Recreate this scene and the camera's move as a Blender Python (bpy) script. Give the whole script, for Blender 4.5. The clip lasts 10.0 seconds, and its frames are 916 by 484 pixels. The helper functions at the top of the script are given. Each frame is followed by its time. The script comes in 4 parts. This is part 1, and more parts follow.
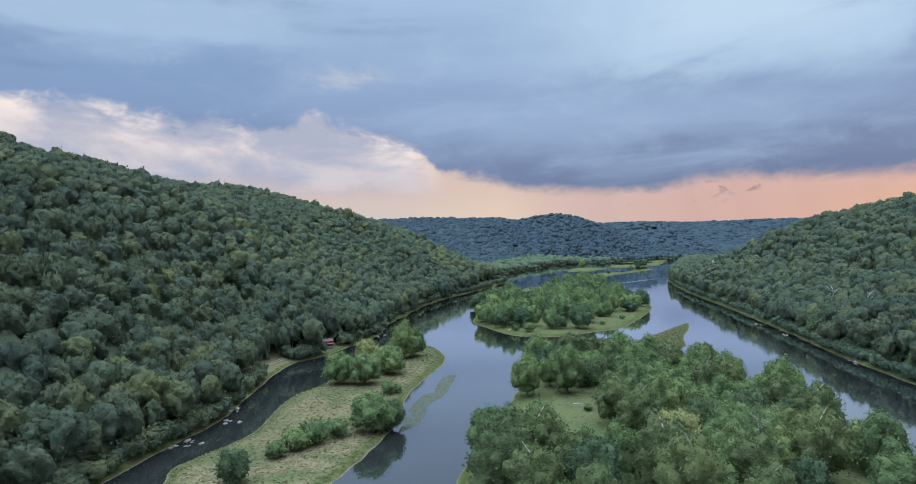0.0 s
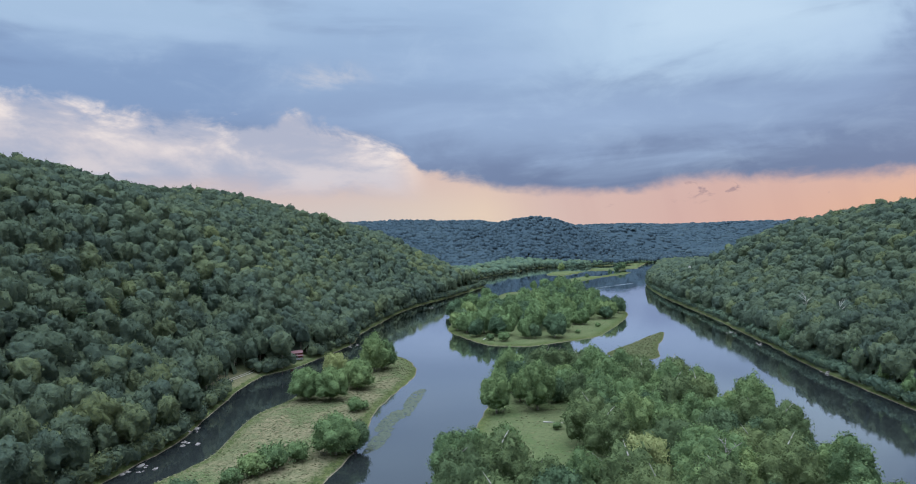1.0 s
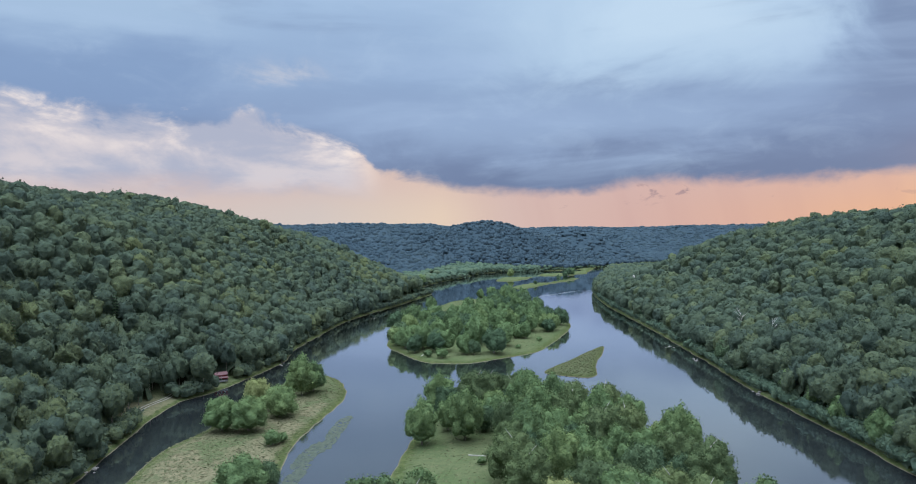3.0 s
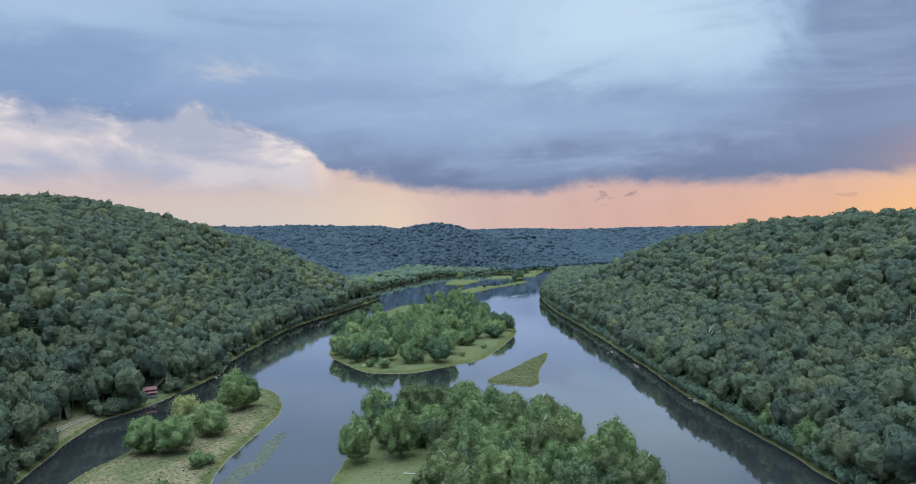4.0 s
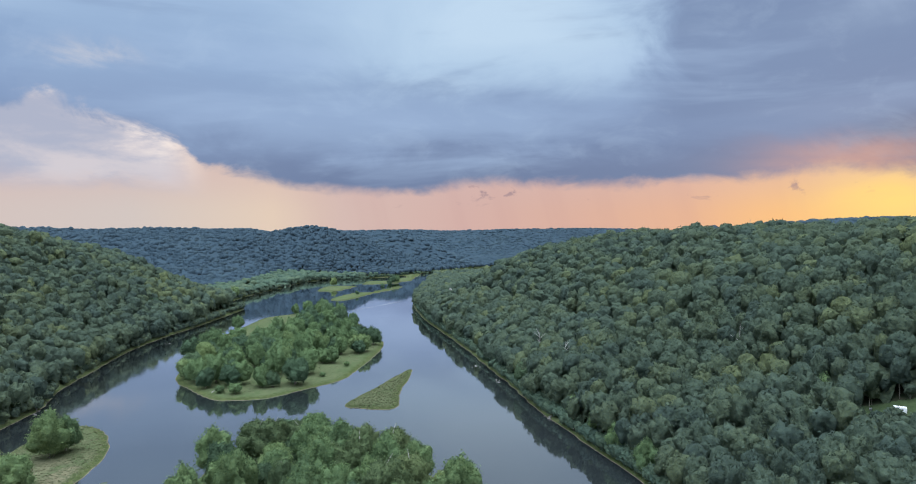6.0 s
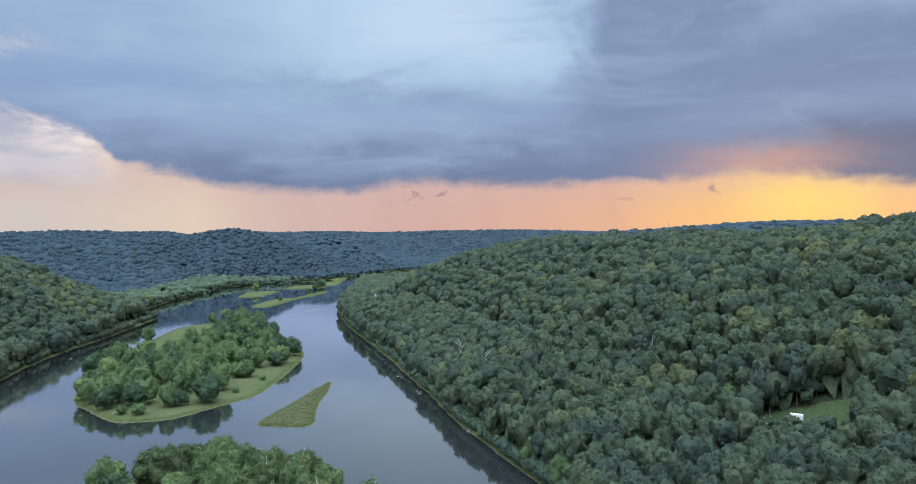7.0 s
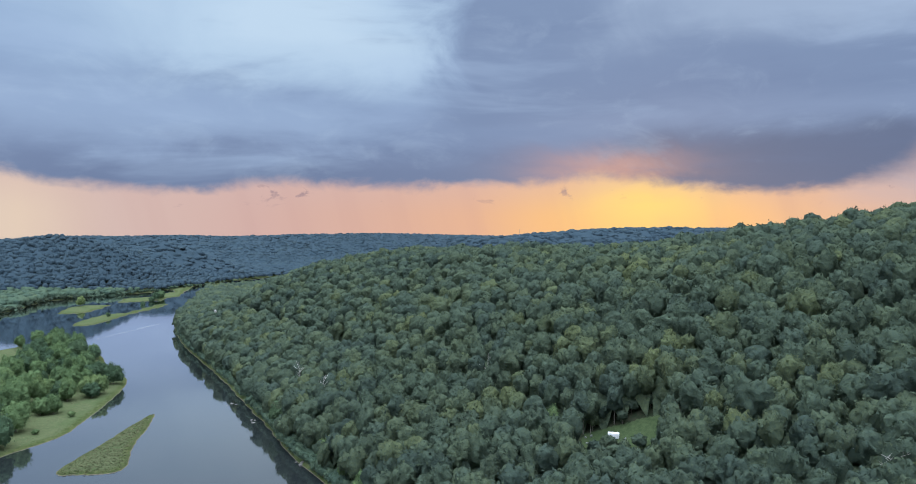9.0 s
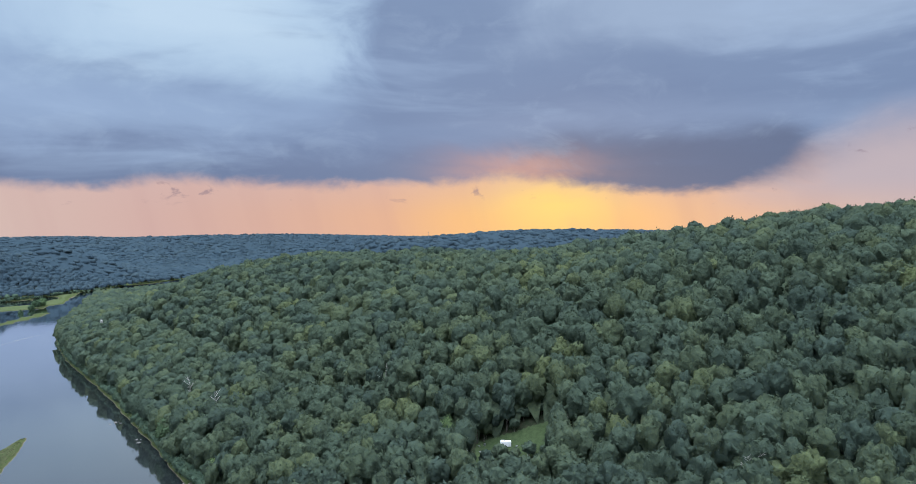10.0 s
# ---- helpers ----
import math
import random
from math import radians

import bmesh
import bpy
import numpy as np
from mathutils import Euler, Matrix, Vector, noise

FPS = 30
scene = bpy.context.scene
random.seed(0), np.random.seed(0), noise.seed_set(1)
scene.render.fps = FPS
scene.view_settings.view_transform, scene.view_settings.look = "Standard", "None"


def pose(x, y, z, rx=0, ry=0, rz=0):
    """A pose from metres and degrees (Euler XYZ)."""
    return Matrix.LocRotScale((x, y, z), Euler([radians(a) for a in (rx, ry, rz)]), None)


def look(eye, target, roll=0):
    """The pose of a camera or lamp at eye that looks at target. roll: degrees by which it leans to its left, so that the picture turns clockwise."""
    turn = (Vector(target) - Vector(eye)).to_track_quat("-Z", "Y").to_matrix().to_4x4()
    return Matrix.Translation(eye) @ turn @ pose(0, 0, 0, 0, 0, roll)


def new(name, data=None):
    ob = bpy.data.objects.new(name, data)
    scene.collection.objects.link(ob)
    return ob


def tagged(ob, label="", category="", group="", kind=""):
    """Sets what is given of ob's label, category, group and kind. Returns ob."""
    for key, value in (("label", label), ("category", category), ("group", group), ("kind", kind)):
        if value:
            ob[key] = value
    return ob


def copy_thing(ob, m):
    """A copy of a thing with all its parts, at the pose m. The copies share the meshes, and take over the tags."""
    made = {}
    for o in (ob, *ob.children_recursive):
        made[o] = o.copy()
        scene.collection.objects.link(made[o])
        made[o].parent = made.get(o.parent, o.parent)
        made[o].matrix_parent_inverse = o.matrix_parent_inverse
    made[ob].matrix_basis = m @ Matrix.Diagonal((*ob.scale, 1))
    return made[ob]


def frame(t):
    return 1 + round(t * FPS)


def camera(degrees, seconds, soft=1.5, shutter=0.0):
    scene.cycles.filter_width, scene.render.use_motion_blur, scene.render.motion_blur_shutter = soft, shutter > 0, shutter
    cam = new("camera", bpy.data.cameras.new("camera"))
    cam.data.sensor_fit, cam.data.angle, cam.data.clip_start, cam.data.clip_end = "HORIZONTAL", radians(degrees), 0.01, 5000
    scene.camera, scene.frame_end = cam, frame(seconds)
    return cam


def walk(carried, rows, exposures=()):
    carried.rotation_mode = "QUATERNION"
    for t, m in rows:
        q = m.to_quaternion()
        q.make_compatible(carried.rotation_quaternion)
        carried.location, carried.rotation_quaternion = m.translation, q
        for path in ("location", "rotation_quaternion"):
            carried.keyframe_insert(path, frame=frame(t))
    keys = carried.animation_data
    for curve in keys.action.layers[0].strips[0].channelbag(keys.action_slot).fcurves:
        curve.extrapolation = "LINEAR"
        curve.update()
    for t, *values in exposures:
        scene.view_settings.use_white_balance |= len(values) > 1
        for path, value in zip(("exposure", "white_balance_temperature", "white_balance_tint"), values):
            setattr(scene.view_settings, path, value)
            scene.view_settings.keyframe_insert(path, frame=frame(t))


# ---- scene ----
cam = camera(71.21, 10.0, soft=1.0)
# seconds, x, y, z, yaw, pitch, roll: a drone that climbs and turns right over the river
ROWS = [
    (0.0, 0.27, -0.43, 72.51, 0.98, -0.90, -0.74),
    (0.5, 3.07, 2.69, 75.41, 0.17, -0.92, -0.67),
    (1.0, 6.10, 5.70, 78.08, -0.62, -0.89, -0.67),
    (1.5, 8.97, 8.74, 80.64, -1.46, -0.89, -0.58),
    (2.0, 12.15, 11.74, 83.14, -2.22, -0.91, -0.42),
    (2.5, 15.55, 14.38, 85.41, -3.14, -0.93, -0.32),
    (4.0, 26.16, 21.42, 92.21, -8.76, -0.90, -0.14),
    (4.5, 29.94, 23.51, 94.76, -11.36, -0.92, -0.06),
    (5.0, 33.81, 25.57, 97.80, -13.93, -0.95, 0.04),
    (5.5, 37.93, 27.30, 100.88, -16.42, -1.00, 0.07),
    (7.0, 51.43, 31.50, 110.10, -25.36, -1.00, 0.10),
    (7.5, 56.14, 32.57, 112.94, -28.26, -0.95, -0.01),
    (8.0, 60.60, 33.06, 115.61, -31.23, -0.88, 0.06),
    (8.5, 64.69, 32.78, 118.46, -34.27, -0.86, 0.08),
    (9.0, 68.49, 31.32, 121.43, -37.56, -0.85, 0.16),
    (9.5, 71.79, 28.92, 124.44, -41.47, -0.88, 0.07),
    (10.0, 74.84, 25.91, 127.34, -45.36, -0.90, 0.13),
]
walk(cam, [(t, pose(x, y, z, 90 + pitch, -roll, yaw)) for t, x, y, z, yaw, pitch, roll in ROWS], exposures=[(0.0, 0.3), (10.0, 0.3)])

# ---- sky and light ----
SUN_AZ, SUN_EL = 55.0, 4.0      # degrees: azimuth from +y towards +x


class Net:
    """Short hand for arithmetic in a node tree."""

    def __init__(self, tree):
        self.tree = tree

    def node(self, kind):
        return self.tree.nodes.new(kind)

    def put(self, socket, value):
        if hasattr(value, "is_linked"):
            self.tree.links.new(value, socket)
        else:
            socket.default_value = value

    def math(self, op, a, b=0.0, clamp=False):
        n = self.node("ShaderNodeMath")
        n.operation, n.use_clamp = op, clamp
        self.put(n.inputs[0], a)
        self.put(n.inputs[1], b)
        return n.outputs[0]

    def add(self, a, b):
        return self.math("ADD", a, b)

    def sub(self, a, b):
        return self.math("SUBTRACT", a, b)

    def mul(self, a, b):
        return self.math("MULTIPLY", a, b)

    def ramp(self, x, lo, hi, a=0.0, b=1.0, smooth=True):
        n = self.node("ShaderNodeMapRange")
        n.interpolation_type = "SMOOTHSTEP" if smooth else "LINEAR"
        for i, v in enumerate((x, lo, hi, a, b)):
            self.put(n.inputs[i], v)
        return n.outputs[0]

    def bell(self, x, middle, width):
        d = self.mul(self.sub(x, middle), 1.0 / width)
        return self.math("EXPONENT", self.mul(self.mul(d, d), -1.0))

    def mix(self, f, a, b, blend="MIX"):
        n = self.node("ShaderNodeMix")
        n.data_type, n.blend_type = "RGBA", blend
        self.put(n.inputs[0], f)
        self.put(n.inputs[6], (*a, 1) if isinstance(a, tuple) else a)
        self.put(n.inputs[7], (*b, 1) if isinstance(b, tuple) else b)
        return n.outputs[2]

    def table(self, x, rows):
        """A number or a colour read off by x between the rows (x, value)."""
        lo, hi = rows[0][0], rows[-1][0]
        colour = isinstance(rows[0][1], tuple)
        top = 1.0 if colour else max(v for _, v in rows)
        n = self.node("ShaderNodeValToRGB")
        n.color_ramp.interpolation = "LINEAR"
        stops = n.color_ramp.elements
        while len(stops) < len(rows):
            stops.new(0.5)
        for stop, (at, v) in zip(stops, rows):
            stop.position = (at - lo) / (hi - lo)
        for stop, (at, v) in zip(stops, rows):
            stop.color = (*v, 1) if colour else (v / top, v / top, v / top, 1)
        self.put(n.inputs[0], self.ramp(x, lo, hi, smooth=False))
        return n.outputs[0] if colour else self.mul(n.outputs[0], top)

    def xyz(self, x, y, z=0.0):
        n = self.node("ShaderNodeCombineXYZ")
        for i, v in enumerate((x, y, z)):
            self.put(n.inputs[i], v)
        return n.outputs[0]

    def noise(self, vector, scale, detail=4.0, rough=0.55, warp=0.0):
        n = self.node("ShaderNodeTexNoise")
        self.put(n.inputs["Vector"], vector)
        for k, v in (("Scale", scale), ("Detail", detail), ("Roughness", rough), ("Distortion", warp)):
            n.inputs[k].default_value = v
        return n.outputs[0]


def srgb(r, g, b):
    return tuple((c / 255 / 12.92) if c < 10 else ((c / 255 + 0.055) / 1.055) ** 2.4 for c in (r, g, b))


def glow_tone(r, g, b):
    """A colour of the sky before the camera's exposure."""
    return tuple(c / 2**0.3 for c in srgb(r, g, b))


def build_world():
    world = bpy.data.worlds.new("evening_sky")
    scene.world = world
    world.use_nodes = True
    tree = world.node_tree
    tree.nodes.clear()
    n = Net(tree)
    tone = glow_tone
    way = n.node("ShaderNodeSeparateXYZ")
    tree.links.new(n.node("ShaderNodeTexCoord").outputs["Generated"], way.inputs[0])
    x, y, z = way.outputs
    az = n.mul(n.math("ARCTAN2", x, y), 180 / math.pi)
    el = n.mul(n.math("ARCSINE", z), 180 / math.pi)

    def wave(a, e, seed, detail=5.0, gain=0.55, warp=0.3):
        return n.sub(n.noise(n.xyz(n.mul(az, a), n.mul(el, e), seed), 1.0, detail, gain, warp), 0.5)

    def lane(p, lo, hi, soft):
        """1 between two bounds, with soft ends."""
        return n.mul(n.ramp(p, lo - soft, lo + soft), n.ramp(p, hi + soft, hi - soft))

    streak, puff, broad = wave(0.045, 0.22, 1.7), wave(0.16, 0.30, 4.2, 6.0, 0.6, 0.5), wave(0.022, 0.07, 7.9, 3.0)
    curl, shred = wave(0.075, 0.13, 3.3, 6.0, 0.58, 0.8), wave(0.5, 0.8, 2.6, 5.0, 0.6, 0.4)
    # cloud masses are drawn in a warped sky, so that their ends fray
    u = n.add(az, n.add(n.mul(curl, 16.0), n.mul(puff, 4.0)))
    v = n.add(el, n.add(n.mul(streak, 4.0), n.add(n.mul(curl, 4.0), n.mul(puff, 1.0))))

    # clear air under the clouds, warm towards the hidden sun
    glow = n.table(az, [(-40, tone(204, 194, 194)), (-20, tone(212, 196, 192)), (-8, tone(212, 200, 195)), (3, tone(228, 206, 187)), (9, tone(214, 188, 181)), (20, tone(212, 177, 170)),
                        (30, tone(219, 177, 161)), (39, tone(230, 181, 151)), (46, tone(245, 192, 134)), (54, tone(250, 206, 130)), (61, tone(247, 194, 138)), (70, tone(230, 186, 160)), (80, tone(208, 184, 180))])
    glow = n.mix(n.mul(n.ramp(el, 1.0, 5.0), 0.5), glow, tone(212, 182, 180))
    shafts = n.noise(n.xyz(n.add(n.mul(az, 0.22), n.mul(el, 0.06)), 3.0, 5.0), 1.0, 3.0, 0.5)
    glow = n.mix(n.mul(n.ramp(shafts, 0.45, 0.75), n.mul(n.ramp(az, 2, 10), 0.22)), glow, tone(190, 150, 150))
    core = n.mul(n.bell(az, 54.0, 4.6), n.bell(el, 2.6, 1.7))
    glow = n.mix(n.mul(core, n.ramp(puff, -0.25, 0.1, 0.45, 1.0)), glow, tone(255, 216, 130))
    side = n.mul(n.ramp(u, 67, 75), n.ramp(el, 1.2, 4.5))
    glow = n.mix(n.mul(side, 0.9), glow, tone(190, 178, 188))

    # the deck: slate at its base, paler above, with a bright break ahead and a dark mass over the sun
    deck = n.table(v, [(3, tone(112, 124, 154)), (6, tone(118, 132, 163)), (10, tone(132, 149, 181)), (14, tone(142, 162, 193)), (20, tone(157, 178, 206))])
    deck = n.mix(n.mul(n.mul(n.ramp(u, -13, -20), lane(v, 9.0, 14.5, 1.8)), 0.65), deck, tone(122, 144, 180))
    deck = n.mix(n.mul(n.mul(n.ramp(u, -10, -24), n.ramp(v, 14.0, 17.0)), 0.6), deck, tone(164, 184, 208))
    deck = n.mix(n.mul(n.mul(lane(u, -4, 33, 7), lane(v, 7.4, 11.0, 1.6)), 0.42), deck, tone(158, 177, 206))
    rift = n.mul(n.mul(n.ramp(u, 0, 18), n.ramp(u, 38.5, 31.0)), n.ramp(n.add(v, n.mul(puff, 3.0)), 10.0, 15.0))
    deck = n.mix(n.mul(rift, 0.85), deck, tone(178, 197, 218))
    deck = n.mix(n.mul(n.mul(lane(u, 19, 30, 4), n.ramp(v, 13.5, 17.0)), 0.4), deck, tone(198, 213, 228))
    deck = n.mix(n.mul(n.mul(n.ramp(u, 33.0, 40.0), n.ramp(v, 7.5, 10)), 0.82), deck, tone(113, 128, 160))
    deck = n.mix(n.mul(n.mul(n.ramp(u, 38, 50), lane(v, 8.8, 10.4, 0.9)), 0.35), deck, tone(139, 154, 184))
    deck = n.mix(n.mul(n.mul(n.ramp(u, 45, 60), n.ramp(v, 14, 18)), 0.75), deck, tone(158, 173, 198))
    deck = n.mix(n.mul(n.mul(lane(u, 3, 49, 6), lane(v, 2.0, 6.4, 1.3)), 0.7), deck, tone(104, 117, 148))
    deck = n.mix(n.mul(n.mul(lane(u, 52, 73, 4), lane(v, 2.0, 8.2, 1.6)), 0.85), deck, tone(92, 102, 130))
    deck = n.mix(n.mul(n.mul(n.bell(az, 50.5, 6.0), n.bell(v, 5.6, 1.2)), 0.75), deck, tone(214, 156, 134))
    deck = n.mix(n.ramp(streak, 0.02, 0.22, 0.0, 0.32), deck, tone(166, 184, 212))
    deck = n.mix(n.ramp(streak, -0.02, -0.2, 0.0, 0.30), deck, tone(106, 122, 156))
    deck = n.mix(n.ramp(puff, 0.02, 0.24, 0.0, 0.16), deck, tone(176, 192, 214))
    deck = n.mix(1.0, deck, (1.12, 1.19, 1.215), "MULTIPLY")

    # the deck's base over the horizon; towards its ends it lifts and thins
    base = n.table(az, [(-40, 9.6), (-32, 9.8), (-26, 9.4), (-20, 8.6), (-16, 9.0), (-14, 9.9), (-11.5, 9.2), (-7, 8.2), (-4.2, 7.0), (-3.2, 5.4), (0, 4.5), (6, 3.4), (15, 3.6), (26, 4.0), (36, 4.0), (45, 4.3),
                        (50, 4.9), (55, 4.2), (61, 3.3), (68, 3.5), (72, 4.2), (75, 5.8), (79, 7.4), (85, 8.0)])
    ragged = n.add(n.mul(puff, n.ramp(az, -6, 2, 6.0, 2.2)), n.mul(shred, n.ramp(az, -6, 2, 1.8, 0.9)))
    over = n.sub(el, n.add(base, ragged))
    soft = n.add(0.85, n.add(n.mul(n.ramp(az, -6, -16), 0.25), n.mul(n.ramp(az, 68, 76), 2.6)))
    cover = n.ramp(n.math("DIVIDE", over, soft), -0.6, 1.0)

    # pale heaps of cloud under the deck on the side away from the sun, bright where they top out
    heap = wave(0.10, 0.26, 9.3, 6.0, 0.58, 0.3)
    pale = n.mix(n.ramp(heap, -0.14, 0.10), tone(176, 182, 203), tone(212, 206, 213))
    pale = n.mix(n.mul(n.ramp(over, -3.4, -0.4), n.ramp(n.add(heap, n.mul(puff, 0.6)), -0.06, 0.14)), pale, tone(250, 238, 232))
    heaps = n.mul(n.ramp(az, -1.5, -6), n.ramp(n.add(el, n.mul(puff, 3)), 2.4, 5.2))
    low = n.mix(heaps, glow, pale)
    scraps = n.mul(n.ramp(n.add(shred, n.mul(puff, 0.5)), 0.14, 0.24), n.mul(n.bell(over, -0.9, 0.8), n.ramp(az, 6, 12)))
    low = n.mix(n.mul(scraps, 0.7), low, tone(150, 130, 142))
    cloud = n.mix(cover, low, deck)
    wisp = n.mul(n.mul(n.bell(u, -10.0, 2.6), n.bell(v, 13.9, 0.8)), n.ramp(puff, -0.1, 0.15))
    cloud = n.mix(n.mul(wisp, 0.7), cloud, tone(208, 208, 216))

    # the unseen sky overhead is brightened to light the woods, most towards -x
    cloud = n.mix(n.ramp(el, 21, 60), cloud, tone(222, 233, 250))
    back = n.ramp(n.math("ABSOLUTE", n.sub(az, 40)), 95, 150)
    cloud = n.mix(n.mul(back, 0.6), cloud, tone(192, 208, 232))
    gain = n.ramp(el, 21, 70, 1.0, n.mul(n.sub(1.0, n.mul(x, 0.45)), ZENITH))
    cloud = n.mix(1.0, cloud, n.xyz(gain, gain, gain), "MULTIPLY")
    sky = n.node("ShaderNodeTexSky")
    sky.sky_type, sky.sun_disc, sky.sun_elevation, sky.sun_rotation = "NISHITA", False, radians(SUN_EL), radians(SUN_AZ)
    clear = n.mix(1.0, sky.outputs[0], (0.10, 0.10, 0.10), "MULTIPLY")
    seen = n.mix(0.985, clear, cloud)
    ground = n.mix(n.ramp(el, -1.5, -0.3), srgb(60, 70, 70), seen)
    bg = n.node("ShaderNodeBackground")
    tree.links.new(ground, bg.inputs[0])
    bg.inputs[1].default_value = 1.0
    tree.links.new(bg.outputs[0], n.node("ShaderNodeOutputWorld").inputs[0])


ZENITH = 8.4
build_world()
sun = new("sun", bpy.data.lights.new("sun", "SUN"))
sun.data.energy, sun.data.angle, sun.data.color = 0.35, radians(25), (1.0, 0.86, 0.7)
far_sun = Vector((math.sin(radians(SUN_AZ)), math.cos(radians(SUN_AZ)), math.tan(radians(9.0))))
sun.matrix_world = look(far_sun * 1000, (0, 0, 0))


# ---- materials ----
def material(name):
    m = bpy.data.materials.new(name)
    m.use_nodes = True
    tree = m.node_tree
    tree.nodes.clear()
    n = Net(tree)
    return m, n, n.node("ShaderNodeOutputMaterial")


def finish(n, out, shader):
    n.tree.links.new(shader, out.inputs[0])


def principled(n, color, rough=0.8, metal=0.0, spec=0.3, normal=None):
    s = n.node("ShaderNodeBsdfPrincipled")
    n.put(s.inputs["Base Color"], (*color, 1) if isinstance(color, tuple) else color)
    n.put(s.inputs["Roughness"], rough)
    s.inputs["Metallic"].default_value = metal
    s.inputs["Specular IOR Level"].default_value = spec
    if normal is not None:
        n.tree.links.new(normal, s.inputs["Normal"])
    return s.outputs[0]


def bump(n, height, strength, distance):
    b = n.node("ShaderNodeBump")
    n.put(b.inputs["Height"], height)
    b.inputs["Strength"].default_value, b.inputs["Distance"].default_value = strength, distance
    return b.outputs[0]


def where(n):
    return n.node("ShaderNodeNewGeometry").outputs["Position"]


def leaf_material(name, dark, mid, light, by_object=False, depth=1.0):
    """Foliage: each tree has a tint of its own, each spray a little of its own, with drifts of tone over the slope."""
    m, n, out = material(name)
    if by_object:
        tint = n.node("ShaderNodeObjectInfo").outputs["Random"]
    else:
        own = n.node("ShaderNodeAttribute")
        own.attribute_name = "tint"
        tint = own.outputs["Fac"]
    drift = n.noise(where(n), 0.012, 3.0)
    t = n.add(n.mul(tint, 1.0), n.mul(n.sub(drift, 0.47), 1.5))
    c = n.mix(n.ramp(t, 0.0, 0.55), dark, mid)
    c = n.mix(n.ramp(t, 0.72, 1.25), c, light)
    spray = n.node("ShaderNodeNewGeometry").outputs["Random Per Island"]
    c = n.mix(n.ramp(spray, 0.5, 1.0, 0.0, 0.30), c, light)
    c = n.mix(n.ramp(spray, 0.5, 0.0, 0.0, 0.35), c, dark)
    clump = n.noise(where(n), 0.9, 3.0, 0.65)
    c = n.mix(n.ramp(clump, 0.38, 0.60), n.mix(0.35, c, dark), n.mix(0.12, c, light))
    d = n.node("ShaderNodeBsdfDiffuse")
    tr = n.node("ShaderNodeBsdfTranslucent")
    n.put(d.inputs[0], c)
    n.put(tr.inputs[0], c)
    puff = n.node("ShaderNodeTexVoronoi")
    puff.feature, puff.inputs["Scale"].default_value = "SMOOTH_F1", 0.42
    n.put(puff.inputs["Vector"], where(n))
    relief = n.add(n.mul(puff.outputs["Distance"], -1.0), n.mul(n.noise(where(n), 1.1, 4.0, 0.7), 0.55))
    n.tree.links.new(bump(n, relief, depth, 1.6), d.inputs["Normal"])
    mix = n.node("ShaderNodeMixShader")
    mix.inputs[0].default_value = 0.22
    n.tree.links.new(d.outputs[0], mix.inputs[1])
    n.tree.links.new(tr.outputs[0], mix.inputs[2])
    finish(n, out, mix.outputs[0])
    return m


def bark_material(name, a, b):
    m, n, out = material(name)
    g = n.noise(where(n), 2.0, 5.0)
    finish(n, out, principled(n, n.mix(n.ramp(g, 0.35, 0.65), a, b), 0.9, normal=bump(n, g, 0.6, 0.1)))
    return m


def ground_material():
    m, n, out = material("valley_ground")
    p = where(n)
    z = n.node("ShaderNodeSeparateXYZ")
    n.tree.links.new(p, z.inputs[0])
    g1, g2, g3 = n.noise(p, 0.045, 4.0, 0.6, 0.4), n.noise(p, 0.5, 4.0), n.noise(p, 2.5, 3.0)
    dry = n.add(0.22, n.mul(n.mul(n.ramp(z.outputs[0], 8, -18), n.ramp(z.outputs[1], 400, 320)), 0.78))
    grass = n.mix(n.mul(n.ramp(g1, 0.36, 0.54), dry), (0.056, 0.078, 0.033), (0.125, 0.112, 0.068))
    grass = n.mix(n.ramp(g2, 0.38, 0.66, 0.0, 0.5), grass, (0.042, 0.058, 0.027))
    grass = n.mix(n.mul(n.ramp(g3, 0.48, 0.70, 0.0, 0.6), dry), grass, (0.165, 0.148, 0.096))
    reed = n.mix(n.ramp(g2, 0.4, 0.65), (0.038, 0.053, 0.020), (0.066, 0.076, 0.030))
    grass = n.mix(n.ramp(n.add(z.outputs[2], n.mul(n.sub(g2, 0.5), 0.9)), 0.75, 1.05), reed, grass)
    mud = n.mix(n.ramp(g2, 0.4, 0.6), (0.08, 0.07, 0.052), (0.14, 0.122, 0.092))
    c = n.mix(n.ramp(n.add(z.outputs[2], n.mul(n.sub(g2, 0.5), 0.4)), 0.04, 0.24), mud, grass)
    wood = n.mix(n.ramp(g2, 0.35, 0.65), (0.020, 0.028, 0.015), (0.034, 0.036, 0.022))
    c = n.mix(n.ramp(z.outputs[2], 3.0, 5.5), c, wood)
    finish(n, out, principled(n, c, 0.95, spec=0.0, normal=bump(n, n.add(g2, n.mul(g3, 0.4)), 0.5, 0.3)))
    return m


